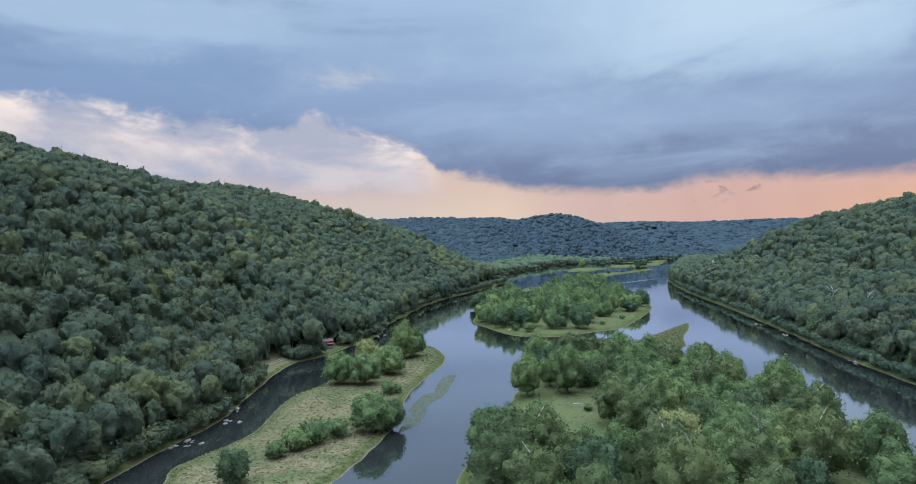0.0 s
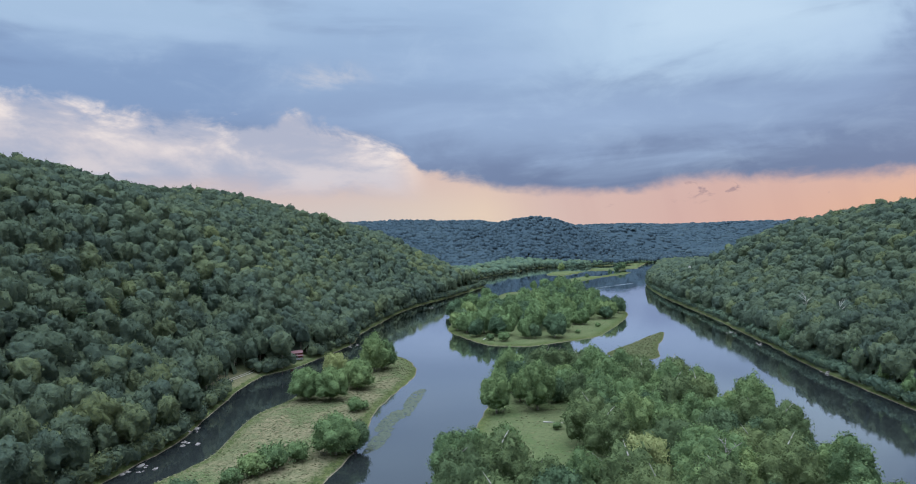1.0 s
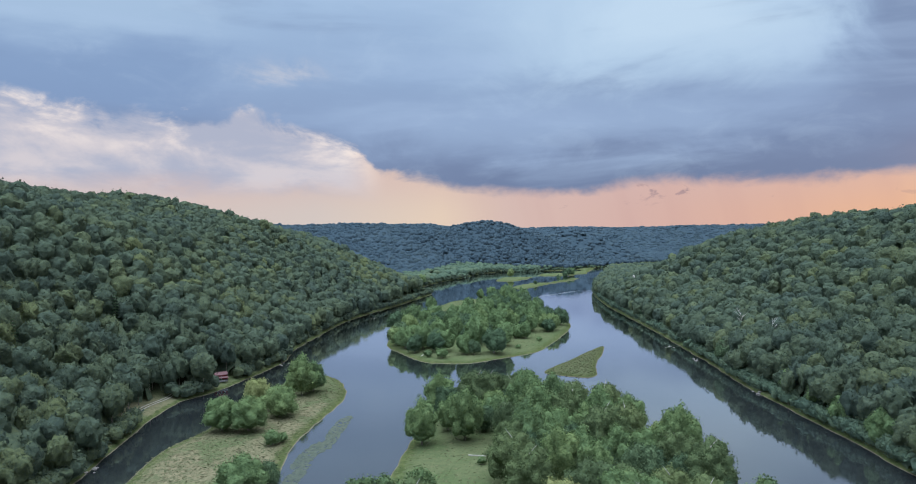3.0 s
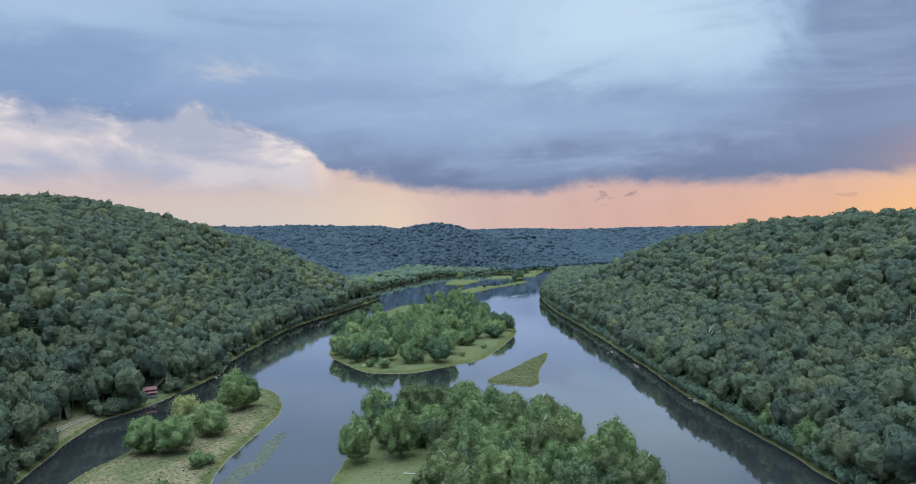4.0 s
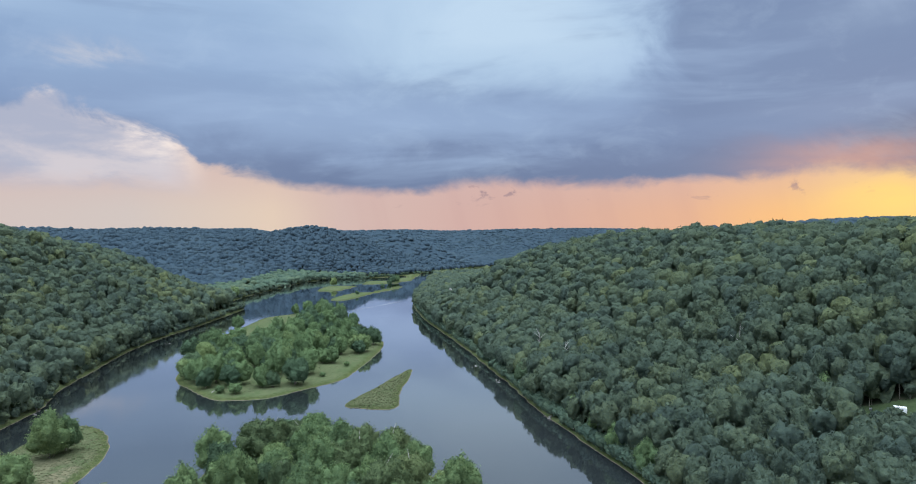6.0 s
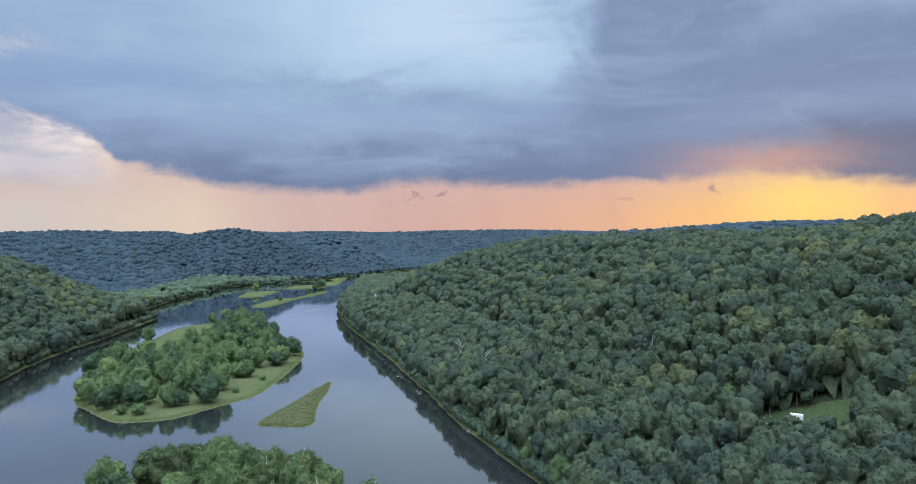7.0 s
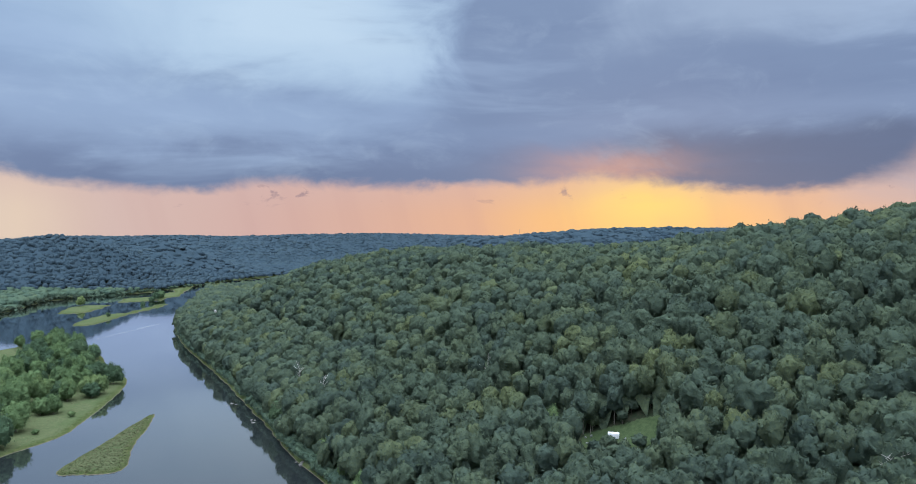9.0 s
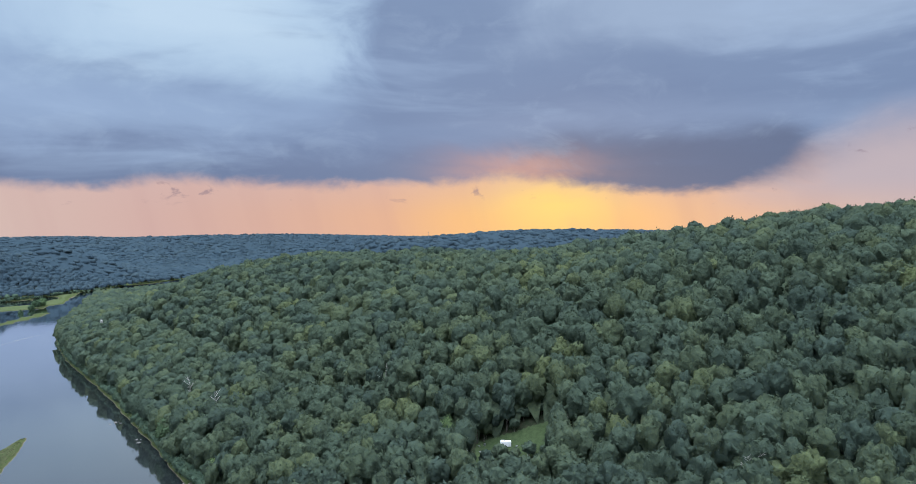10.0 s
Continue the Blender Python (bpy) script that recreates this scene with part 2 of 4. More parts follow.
def water_material():
    m, n, out = material("river_water")
    p = where(n)
    swell, ripple = n.noise(p, 0.18, 3.0, 0.5, 0.3), n.noise(p, 1.3, 3.0, 0.6)
    calm = n.ramp(n.noise(p, 0.012, 2.0), 0.42, 0.62)
    h = n.add(n.mul(swell, 0.35), n.mul(ripple, n.add(0.08, n.mul(calm, 0.14))))
    nb = bump(n, h, 0.25, 0.14)
    deep = n.mix(n.noise(p, 0.03, 3.0), (0.009, 0.012, 0.013), (0.016, 0.019, 0.019))
    d = principled(n, deep, 0.4, spec=0.0, normal=nb)
    gl = n.node("ShaderNodeBsdfGlossy")
    gl.inputs["Roughness"].default_value = 0.035
    n.put(gl.inputs[0], (0.95, 0.95, 0.98, 1))
    n.tree.links.new(nb, gl.inputs["Normal"])
    fr = n.node("ShaderNodeFresnel")
    fr.inputs[0].default_value = 1.33
    f = n.math("MULTIPLY", n.add(fr.outputs[0], 0.0), WATER_GLOSS, clamp=True)
    mix = n.node("ShaderNodeMixShader")
    n.tree.links.new(f, mix.inputs[0])
    n.tree.links.new(d, mix.inputs[1])
    n.tree.links.new(gl.outputs[0], mix.inputs[2])
    finish(n, out, mix.outputs[0])
    return m


def plain(name, a, b, scale=1.0, rough=0.8, metal=0.0, relief=0.2):
    """Paint, stone, metal or wood with grain at two scales."""
    m, n, out = material(name)
    p = where(n)
    g = n.add(n.mul(n.noise(p, scale, 4.0), 0.6), n.mul(n.noise(p, scale * 7, 3.0), 0.4))
    finish(n, out, principled(n, n.mix(n.ramp(g, 0.35, 0.65), a, b), rough, metal, 0.1, normal=bump(n, g, relief, 0.05)))
    return m


WATER_GLOSS = 2.25
DARK, MID, LIGHT = (0.045, 0.066, 0.054), (0.064, 0.089, 0.061), (0.106, 0.126, 0.056)
M_FOREST = leaf_material("forest_leaves", DARK, MID, LIGHT)
# aerial haze is painted into these far leaf colours as a blue tint
M_HAZED = leaf_material("hazed_leaves", (0.034, 0.055, 0.070), (0.043, 0.066, 0.081), (0.056, 0.080, 0.088), depth=0.25)
M_FLAT = leaf_material("flat_leaves", (0.059, 0.094, 0.070), (0.079, 0.118, 0.078), (0.108, 0.140, 0.081))
M_LEAF = leaf_material("island_leaves", (0.072, 0.116, 0.057), (0.107, 0.166, 0.074), (0.185, 0.230, 0.088), True)
M_OLIVE = leaf_material("olive_leaves", (0.059, 0.088, 0.045), (0.086, 0.120, 0.055), (0.127, 0.157, 0.067), True)
M_BLUE = leaf_material("blue_green_leaves", (0.049, 0.083, 0.049), (0.068, 0.109, 0.061), (0.096, 0.138, 0.071), True)
M_PALE = leaf_material("pale_leaves", (0.146, 0.184, 0.074), (0.208, 0.233, 0.099), (0.269, 0.283, 0.123), True)
M_BARK = bark_material("bark", (0.10, 0.085, 0.065), (0.20, 0.18, 0.15))
M_DEAD = bark_material("bare_grey_wood", (0.22, 0.205, 0.185), (0.36, 0.345, 0.315))
M_ROAD = plain("asphalt", (0.13, 0.13, 0.13), (0.19, 0.185, 0.18), 0.8, 0.9)
M_TRACK = plain("pale_gravel", (0.16, 0.15, 0.13), (0.24, 0.225, 0.20), 1.5, 0.95)
M_STONE = plain("river_stone", (0.10, 0.095, 0.085), (0.19, 0.18, 0.165), 0.9, 0.85, relief=0.5)
M_RED = plain("red_paint", (0.10, 0.017, 0.019), (0.15, 0.026, 0.026), 1.2, 0.7)
M_TIN = plain("weathered_red_tin", (0.085, 0.045, 0.047), (0.13, 0.075, 0.077), 0.9, 0.8)
M_WHITE = plain("white_paint", (0.62, 0.62, 0.60), (0.74, 0.74, 0.73), 1.0, 0.5)
M_DARK = plain("dark_rubber", (0.02, 0.02, 0.02), (0.04, 0.04, 0.04), 2.0, 0.8)
M_GLASS = plain("dark_window", (0.02, 0.025, 0.03), (0.03, 0.035, 0.04), 1.0, 0.08)
M_SHED = plain("grey_shingle", (0.13, 0.13, 0.13), (0.22, 0.22, 0.21), 1.5, 0.85)
M_STEEL = plain("galvanised_steel", (0.30, 0.30, 0.31), (0.42, 0.42, 0.43), 1.0, 0.5, 0.8)
M_WEED = leaf_material("water_weed", (0.070, 0.088, 0.072), (0.090, 0.108, 0.084), (0.11, 0.125, 0.092))
M_GRASS = leaf_material("meadow_grass", (0.060, 0.074, 0.036), (0.094, 0.096, 0.052), (0.135, 0.124, 0.076), depth=0.15)
M_LAWN = plain("mown_lawn", (0.028, 0.046, 0.018), (0.048, 0.066, 0.028), 0.6, 0.95)
M_FOAM = plain("broken_water", (0.16, 0.19, 0.22), (0.26, 0.29, 0.33), 0.8, 0.3)
M_GROUND, M_WATER = ground_material(), water_material()


# ---- the lie of the land ----
def curve(points, steps=4, closed=True):
    """A smooth line through a few corners of the plan."""
    p = np.array(points, float)
    out = []
    n = len(p)
    for i in range(n if closed else n - 1):
        if closed:
            a, b, c, d = p[(i - 1) % n], p[i], p[(i + 1) % n], p[(i + 2) % n]
        else:
            a, b, c, d = p[max(i - 1, 0)], p[i], p[i + 1], p[min(i + 2, n - 1)]
        for k in range(steps):
            u = k / steps
            out.append(0.5 * (2 * b + (c - a) * u + (2 * a - 5 * b + 4 * c - d) * u**2 + (3 * b - a - 3 * c + d) * u**3))
    if not closed:
        out.append(p[-1])
    return np.array(out)


def lattice(x, y, seed):
    v = np.sin(x * 127.1 + y * 311.7 + seed * 74.7) * 43758.5453
    return v - np.floor(v)


def rough(x, y, size, seed=0.0, octaves=3):
    """Smooth noise of about -1 to 1, whose waves are size metres long."""
    total, gain = 0.0, 1.0
    for o in range(octaves):
        u, v = x / size * 2**o, y / size * 2**o
        i, j = np.floor(u), np.floor(v)
        f, g = u - i, v - j
        f, g = f * f * (3 - 2 * f), g * g * (3 - 2 * g)
        s = seed + o * 3.1
        a = lattice(i, j, s) * (1 - f) + lattice(i + 1, j, s) * f
        b = lattice(i, j + 1, s) * (1 - f) + lattice(i + 1, j + 1, s) * f
        total = total + gain * ((a * (1 - g) + b * g) * 2 - 1)
        gain *= 0.5
    return total / 1.6


def inside_by(x, y, outline):
    """Metres inside a closed outline (minus: outside)."""
    best = np.full(x.shape, 1e18)
    odd = np.zeros(x.shape, bool)
    for (ax, ay), (bx, by) in zip(outline, np.roll(outline, -1, 0)):
        dx, dy = bx - ax, by - ay
        t = np.clip(((x - ax) * dx + (y - ay) * dy) / (dx * dx + dy * dy + 1e-9), 0, 1)
        best = np.minimum(best, (x - ax - t * dx) ** 2 + (y - ay - t * dy) ** 2)
        if ay != by:
            odd ^= ((ay > y) != (by > y)) & (x < (bx - ax) * (y - ay) / (by - ay) + ax)
    return np.where(odd, 1, -1) * np.sqrt(best)


LEFT_BANK = [(-112, -700), (-118, -300), (-112, 0), (-108, 150), (-108, 190), (-103, 220), (-98, 246), (-100, 287), (-101, 319), (-100, 355), (-87, 377), (-65, 450), (-65, 498),
             (-55, 566), (-46, 625), (-28, 690), (-4, 750), (8, 781), (27, 835), (50, 902), (51, 925), (33, 951), (40, 1021), (67, 1097), (98, 1163), (136, 1241), (189, 1353),
             (300, 1390), (430, 1470), (560, 1580), (760, 1700), (1200, 1850), (3400, 1950)]
RIGHT_BANK = [(170, -700), (178, -200), (187, 80), (197, 200), (199, 235), (201, 253), (203, 275), (204, 299), (206, 327), (208, 360), (212, 387), (219, 435), (223, 470), (232, 540),
              (240, 620), (246, 690), (253, 755), (268, 845), (287, 925), (318, 1000), (362, 1114), (405, 1240), (478, 1400), (553, 1490), (767, 1590), (1200, 1700), (3400, 1820)]
SPIT = [(-63, 112), (-84, 145), (-90, 184), (-92, 197), (-88, 207), (-83, 219), (-79, 234), (-80, 252), (-79, 281), (-70, 308), (-62, 355), (-50, 399), (-37, 413), (-25, 404),
        (-16, 378), (-15, 354), (-20, 325), (-25, 303), (-29, 274), (-28, 247), (-33, 212), (-41, 183), (-49, 145)]
NEAR_ISLAND = [(30, 84), (8, 110), (-2, 150), (-3, 191), (8, 226), (14, 251), (18, 272), (27, 313), (42, 341), (67, 353), (93, 333), (112, 308), (121, 282), (127, 241), (128, 205),
               (121, 150), (104, 105), (68, 78)]
MID_ISLAND = [(4, 505), (5, 544), (9, 590), (16, 629), (27, 680), (43, 726), (62, 780), (78, 818), (112, 842), (130, 868), (148, 858), (160, 810), (172, 745), (167, 669), (171, 646),
              (172, 610), (161, 572), (150, 547), (129, 503), (113, 474), (96, 461), (78, 449), (62, 439), (46, 439), (31, 444), (21, 462), (14, 479)]
BAR = [(103, 406), (112, 398), (122, 392), (132, 394), (139, 416), (145, 435), (157, 462), (167, 491), (155, 478), (140, 458), (125, 437), (114, 424)]
STRIP_A = [(174, 1133), (190, 1195), (214, 1248), (247, 1241), (256, 1209), (225, 1148), (199, 1116)]
STRIP_B = [(177, 992), (196, 1038), (229, 1086), (263, 1102), (311, 1169), (342, 1205), (320, 1140), (253, 1058), (206, 986), (183, 972)]
STRIP_C = [(272, 1251), (309, 1343), (355, 1351), (399, 1420), (440, 1453), (397, 1324), (343, 1251), (300, 1245)]
LEFT_LAND = np.vstack([curve(LEFT_BANK, 4, False), [(3400, 4600), (-3400, 4600), (-3400, -700)]])
RIGHT_LAND = np.vstack([curve(RIGHT_BANK, 4, False), [(3400, -700)]])
ISLES = [curve(o, 4) for o in (SPIT, NEAR_ISLAND, MID_ISLAND, BAR, STRIP_A, STRIP_B, STRIP_C)]


def step(x, lo, hi):
    t = np.clip((x - lo) / (hi - lo), 0, 1)
    return t * t * (3 - 2 * t)


def road_inset(y):
    """How far the road's bench lies from the right bank."""
    return np.interp(y, [200, 800, 900], [80, 50, 42])


def land(x, y):
    """Height of the ground, and the metres inside the left land, the right land and any island."""
    x, y = np.asarray(x, float), np.asarray(y, float)
    wob = rough(x, y, 14, 2.0) * 0.9
    dl, dr = inside_by(x, y, LEFT_LAND) + wob, inside_by(x, y, RIGHT_LAND) + wob
    di = np.full(x.shape, -1e9)
    for o in ISLES:
        di = np.maximum(di, inside_by(x, y, o))
    di = di + wob * 0.7
    near = np.maximum(np.maximum(dl, dr), di)
    h = np.interp(near, [-14, -4, 0, 1.2, 10, 40], [-4, -1.2, 0, 0.7, 1.3, 1.8]) + step(near, 2, 14) * rough(x, y, 22, 5.0) * 0.35
    # left hill
    k = np.interp(y, [-300, 250, 350, 450, 503, 590, 705, 780, 870, 920, 990, 1080, 1230], [1.07, 1.11, 1.09, 1.05, 1.00, 0.945, 0.955, 0.91, 0.77, 0.65, 0.44, 0.13, 0.02])
    hl = np.interp(dl, [0, 12, 30, 135, 170, 215, 330, 900], [0, 1.5, 10, 82, 91, 108, 113, 118]) * k
    hl = hl + step(dl, 30, 120) * k * rough(x, y, 130, 8.0) * 9
    # right hill, over the bench of the road
    w = road_inset(y)
    b = np.interp(y, [-300, 700, 780, 850, 950, 1100, 1300], [26, 26, 22, 13, 6, 2, 1])
    c = np.interp(y, [-300, 100, 200, 250, 350, 400, 480, 600, 680, 770, 830, 880, 950, 1100], [105, 106, 93, 83, 66, 61, 59, 58, 54, 35, 15, 8, 4, 2])
    hr = np.interp(dr / w, [0, 0.08, 0.3, 0.93, 1.0, 1.14], [0, 1.5, 10, 27.2, 28, 28]) / 28 * b
    up = np.clip((dr - w - 8) / (105 + np.maximum(c - 50, 0) * 5.0), 0, 1)
    hr = hr + (1 - (1 - up) ** 2) * c
    hr = hr + step(dr, w + 20, w + 120) * rough(x, y, 120, 11.0) * 8
    # hills at the end of the valley and the ridges beyond
    foot = step(dl, 25, 220)
    far = 103 * np.exp(-((x - 235) / 275) ** 2 - ((y - 1590) / 190) ** 2)
    far = np.maximum(far, 95 * np.exp(-((y - 1620 - 0.05 * x) / 260) ** 2) * step(x, 420, 60))
    far = np.maximum(far, 84 * np.exp(-((x - 480) / 200) ** 2 - ((y - 1790) / 160) ** 2))
    far = far * foot
    far = np.maximum(far, 102 * np.exp(-((y + 0.12 * x - 2950) / 330) ** 2) * step(x, -500, 400))
    far = far + step(y, 1300, 1600) * step(dl, 40, 200) * rough(x, y, 240, 14.0) * 8
    east = (96 + 25 * step(x, 850, 1300)) * np.exp(-((y - 1000 + 0.28 * (x - 1150)) / 260) ** 2) * step(x, 760, 900) * step(dr, 60, 300)
    h = np.where(dl > 0, h + np.maximum(hl, far), h)
    h = np.where(dr > 0, h + np.maximum(hr, east), h)
    return h, dl, dr, di


def spaced(lo, hi, fine_lo, fine_hi, fine, grow=1.13):
    mid = list(np.arange(fine_lo, fine_hi + 0.01, fine))
    a, s = [fine_lo], fine
    while a[-1] > lo:
        s *= grow
        a.append(max(a[-1] - s, lo))
    b, s = [fine_hi], fine
    while b[-1] < hi:
        s *= grow
        b.append(min(b[-1] + s, hi))
    return np.array(a[:0:-1] + mid + b[1:])


def sheet(name, xs, ys, zs, mat):
    """A smooth-shaded grid."""
    nx, ny = len(xs), len(ys)
    gx, gy = np.meshgrid(xs, ys)
    co = np.stack([gx, gy, zs], -1).reshape(-1, 3)
    i = (np.arange(ny - 1)[:, None] * nx + np.arange(nx - 1)[None, :]).ravel()
    return quads(name, co, np.stack([i, i + 1, i + nx + 1, i + nx], -1), [mat], smooth=True)


def quads(name, co, faces, mats, slots=None, tint=None, smooth=False):
    """A mesh of faces that all have as many corners, out of arrays."""
    me = bpy.data.meshes.new(name)
    nf, corners = np.shape(faces)
    me.vertices.add(len(co))
    me.vertices.foreach_set("co", np.ascontiguousarray(co, np.float32).ravel())
    me.loops.add(nf * corners)
    me.loops.foreach_set("vertex_index", np.ascontiguousarray(faces, np.int32).ravel())
    me.polygons.add(nf)
    me.polygons.foreach_set("loop_start", np.arange(nf, dtype=np.int32) * corners)
    if smooth:
        me.polygons.foreach_set("use_smooth", np.ones(nf, bool))
    for m in mats:
        me.materials.append(m)
    if slots is not None:
        me.polygons.foreach_set("material_index", np.ascontiguousarray(slots, np.int32))
    if tint is not None:
        me.attributes.new("tint", "FLOAT", "FACE").data.foreach_set("value", np.ascontiguousarray(tint, np.float32))
    me.update(calc_edges=True)
    return me


XS = spaced(-3300, 3300, -125, 300, 3.4)
YS = spaced(-650, 4500, 110, 900, 3.4)
GX, GY = np.meshgrid(XS, YS)
GROUND = land(GX, GY)
tagged(new("ground", sheet("ground", XS, YS, GROUND[0], M_GROUND)), "valley floor, grassy islands and wooded hillsides with muddy river banks", "ground", kind="structure")


def height(x, y):
    """The ground sheet's height, by its own grid."""
    i = np.clip(np.searchsorted(XS, x) - 1, 0, len(XS) - 2)
    j = np.clip(np.searchsorted(YS, y) - 1, 0, len(YS) - 2)
    u, v = (x - XS[i]) / (XS[i + 1] - XS[i]), (y - YS[j]) / (YS[j + 1] - YS[j])
    z = GROUND[0]
    return (z[j, i] * (1 - u) + z[j, i + 1] * u) * (1 - v) + (z[j + 1, i] * (1 - u) + z[j + 1, i + 1] * u) * v


wx, wy = np.linspace(-400, 3300, 38), np.linspace(-650, 2600, 34)
tagged(new("water", sheet("water", wx, wy, np.zeros((34, 38)), M_WATER)), "calm grey-blue river water mirroring the evening sky", "river", kind="structure")


# ---- woods ----
def block(cuts):
    """A ball-shaped net of four-sided faces with shared corners."""
    g = np.tan(np.linspace(-np.pi / 4, np.pi / 4, cuts + 1))
    key, pts, faces = {}, [], []
    for ax in range(3):
        for sign in (-1, 1):
            for i in range(cuts):
                for j in range(cuts):
                    f = []
                    for u, v in ((i, j), (i + 1, j), (i + 1, j + 1), (i, j + 1)):
                        w = np.zeros(3)
                        w[ax], w[(ax + 1) % 3], w[(ax + 2) % 3] = sign, g[u], g[v]
                        w /= np.linalg.norm(w)
                        k = tuple(np.round(w, 4))
                        if k not in key:
                            key[k] = len(pts)
                            pts.append(w)
                        f.append(key[k])
                    faces.append(f if sign > 0 else f[::-1])
    return np.array(pts), np.array(faces)


def halved(f):
    """Four-sided faces cut into triangles."""
    return np.concatenate([f[:, [0, 1, 2]], f[:, [0, 2, 3]]])


NETS = {k: (p, halved(f)) for k, (p, f) in ((k, block(k)) for k in (2, 3, 4, 5, 6, 8))}


def joined(shapes):
    """Several (corners, faces) as one."""
    co, fa, n = [], [], 0
    for c, f in shapes:
        co.append(c)
        fa.append(f + n)
        n += len(c)
    return np.concatenate(co), np.concatenate(fa)


def boughs(dirs, count, seed, low=-0.35):
    """How far rounded boughs, spread over a ball, swell in each direction: 0 in the creases to 1 on their tops."""
    rng = np.random.default_rng(seed)
    z = low + (1.0 - low) * (np.arange(count) + rng.uniform(0.15, 0.85, count)) / count
    a = rng.uniform(0, 6.28) + np.arange(count) * 2.4 + rng.uniform(-0.4, 0.4, count)
    r = np.sqrt(np.clip(1 - z * z, 0, 1))
    c = np.stack([r * np.cos(a), r * np.sin(a), z], -1)
    span = math.sqrt(2 * (1 - low) / count) * rng.uniform(0.80, 1.12, count)
    gap = np.arccos(np.clip(dirs @ c.T, -1, 1)) / span
    return (np.sqrt(np.clip(1 - gap * gap, 0, 1)) * rng.uniform(0.62, 1.0, count)).max(1)


def crown(seed, cuts, n, size, radius=7.9, low=0.5, top=17.5, big=17, fine=40, cut=-0.7, loose=0.8, ruffle=0.6, deep=0.44, waist=0.60):
    """A broad-leaved crown: a closed heart of rounded boughs under loose sprays of leaves. Corners and faces."""
    rng = np.random.default_rng(seed)
    mid = low + (top - low) * waist
    half = top - mid
    net, faces = NETS[cuts]
    lean = rng.uniform(-0.14, 0.14, 2)
    wide = np.array([radius * rng.uniform(0.92, 1.08), radius * rng.uniform(0.92, 1.08), half])

    def swell(d):
        f = 0.86 - deep + deep * boughs(d, big, seed) + 0.17 * (boughs(d, fine, seed + 500) if fine else 0.6)
        p = d * f[:, None] * wide
        under = np.clip(-d[:, 2:3], 0, 0.95)
        p[:, :2] /= np.sqrt(1 - under**2) ** 0.8
        p[:, 2] = np.where(p[:, 2] < 0, p[:, 2] * 1.45 * (mid - low) / half, p[:, 2])
        p[:, :2] += lean * p[:, 2:3] * 0.5
        return p + (0, 0, mid)

    turned = net @ np.array(Euler(rng.uniform(0, 6.28, 3)).to_matrix())
    keep = turned[faces].mean(1)[:, 2] > cut
    body = swell(turned)
    shapes = [(body * (1 + rng.normal(0, 0.006, (len(body), 1))), faces[keep])]
    if n:
        d = rng.normal(size=(n * 3, 3)) + (0, 0, 0.35)
        d /= np.linalg.norm(d, axis=1)[:, None]
        d = d[d[:, 2] > cut][:n]
        e1 = np.cross(d, (0.3, 0.2, 0.93))
        e1 /= np.linalg.norm(e1, axis=1)[:, None]
        e2 = np.cross(d, e1)
        p = swell(d)
        out = np.cross(swell(d + 0.06 * e1) - p, swell(d + 0.06 * e2) - p)
        out /= np.linalg.norm(out, axis=1)[:, None] + 1e-9
        out *= np.sign((out * d).sum(1))[:, None]
        p = p + out * rng.uniform(0.0, 1.0, (len(d), 1)) ** 2 * loose + out * 0.05
        nrm = out + rng.normal(size=out.shape) * ruffle
        nrm /= np.linalg.norm(nrm, axis=1)[:, None]
        e = np.cross(nrm, rng.normal(size=nrm.shape))
        e /= np.linalg.norm(e, axis=1)[:, None]
        f = np.cross(nrm, e)
        s = size * rng.uniform(0.5, 1.3, (len(d), 1)) * 0.62
        leaf = np.stack([p + e * s, p - e * s * 0.5 + f * s * 0.87, p - e * s * 0.5 - f * s * 0.87], 1)
        shapes.append((leaf.reshape(-1, 3), np.arange(3 * len(d)).reshape(-1, 3)))
    return joined(shapes)


def stem(r0, r1, z0, z1, lean=0.0, sides=5):
    """A tapered stem as four-cornered faces."""
    a = np.linspace(0, 2 * np.pi, sides + 1)
    ring = lambda r, z, o: np.stack([r * np.cos(a) + o, r * np.sin(a), np.full(sides + 1, z)], -1)
    lo, hi = ring(r0, z0, 0), ring(r1, z1, lean)
    i = np.arange(sides)
    return np.concatenate([lo, hi]), halved(np.stack([i, i + 1, i + sides + 2, i + sides + 1], -1))


LODS = [
    [(crown(s, 6, 360, 0.80), stem(0.35, 0.2, -2, 12, sides=4)) for s in range(9)],
    [(crown(20 + s, 5, 140, 1.1), stem(0.35, 0.2, -2, 12, sides=3)) for s in range(8)],
    [(crown(40 + s, 4, 40, 1.3, big=12, fine=0, cut=-0.5), None) for s in range(7)],
    [(crown(60 + s, 3, 10, 1.6, big=8, fine=0, deep=0.4, cut=-0.4), None) for s in range(6)],
    [(crown(70 + s, 2, 0, 2.0, big=5, fine=0, deep=0.3, cut=-0.3), None) for s in range(5)],
]
SHRUBS = [(crown(80 + s, 3, 50, 0.6, 2.4, 0.0, 4.2, 5, 0), None) for s in range(4)]


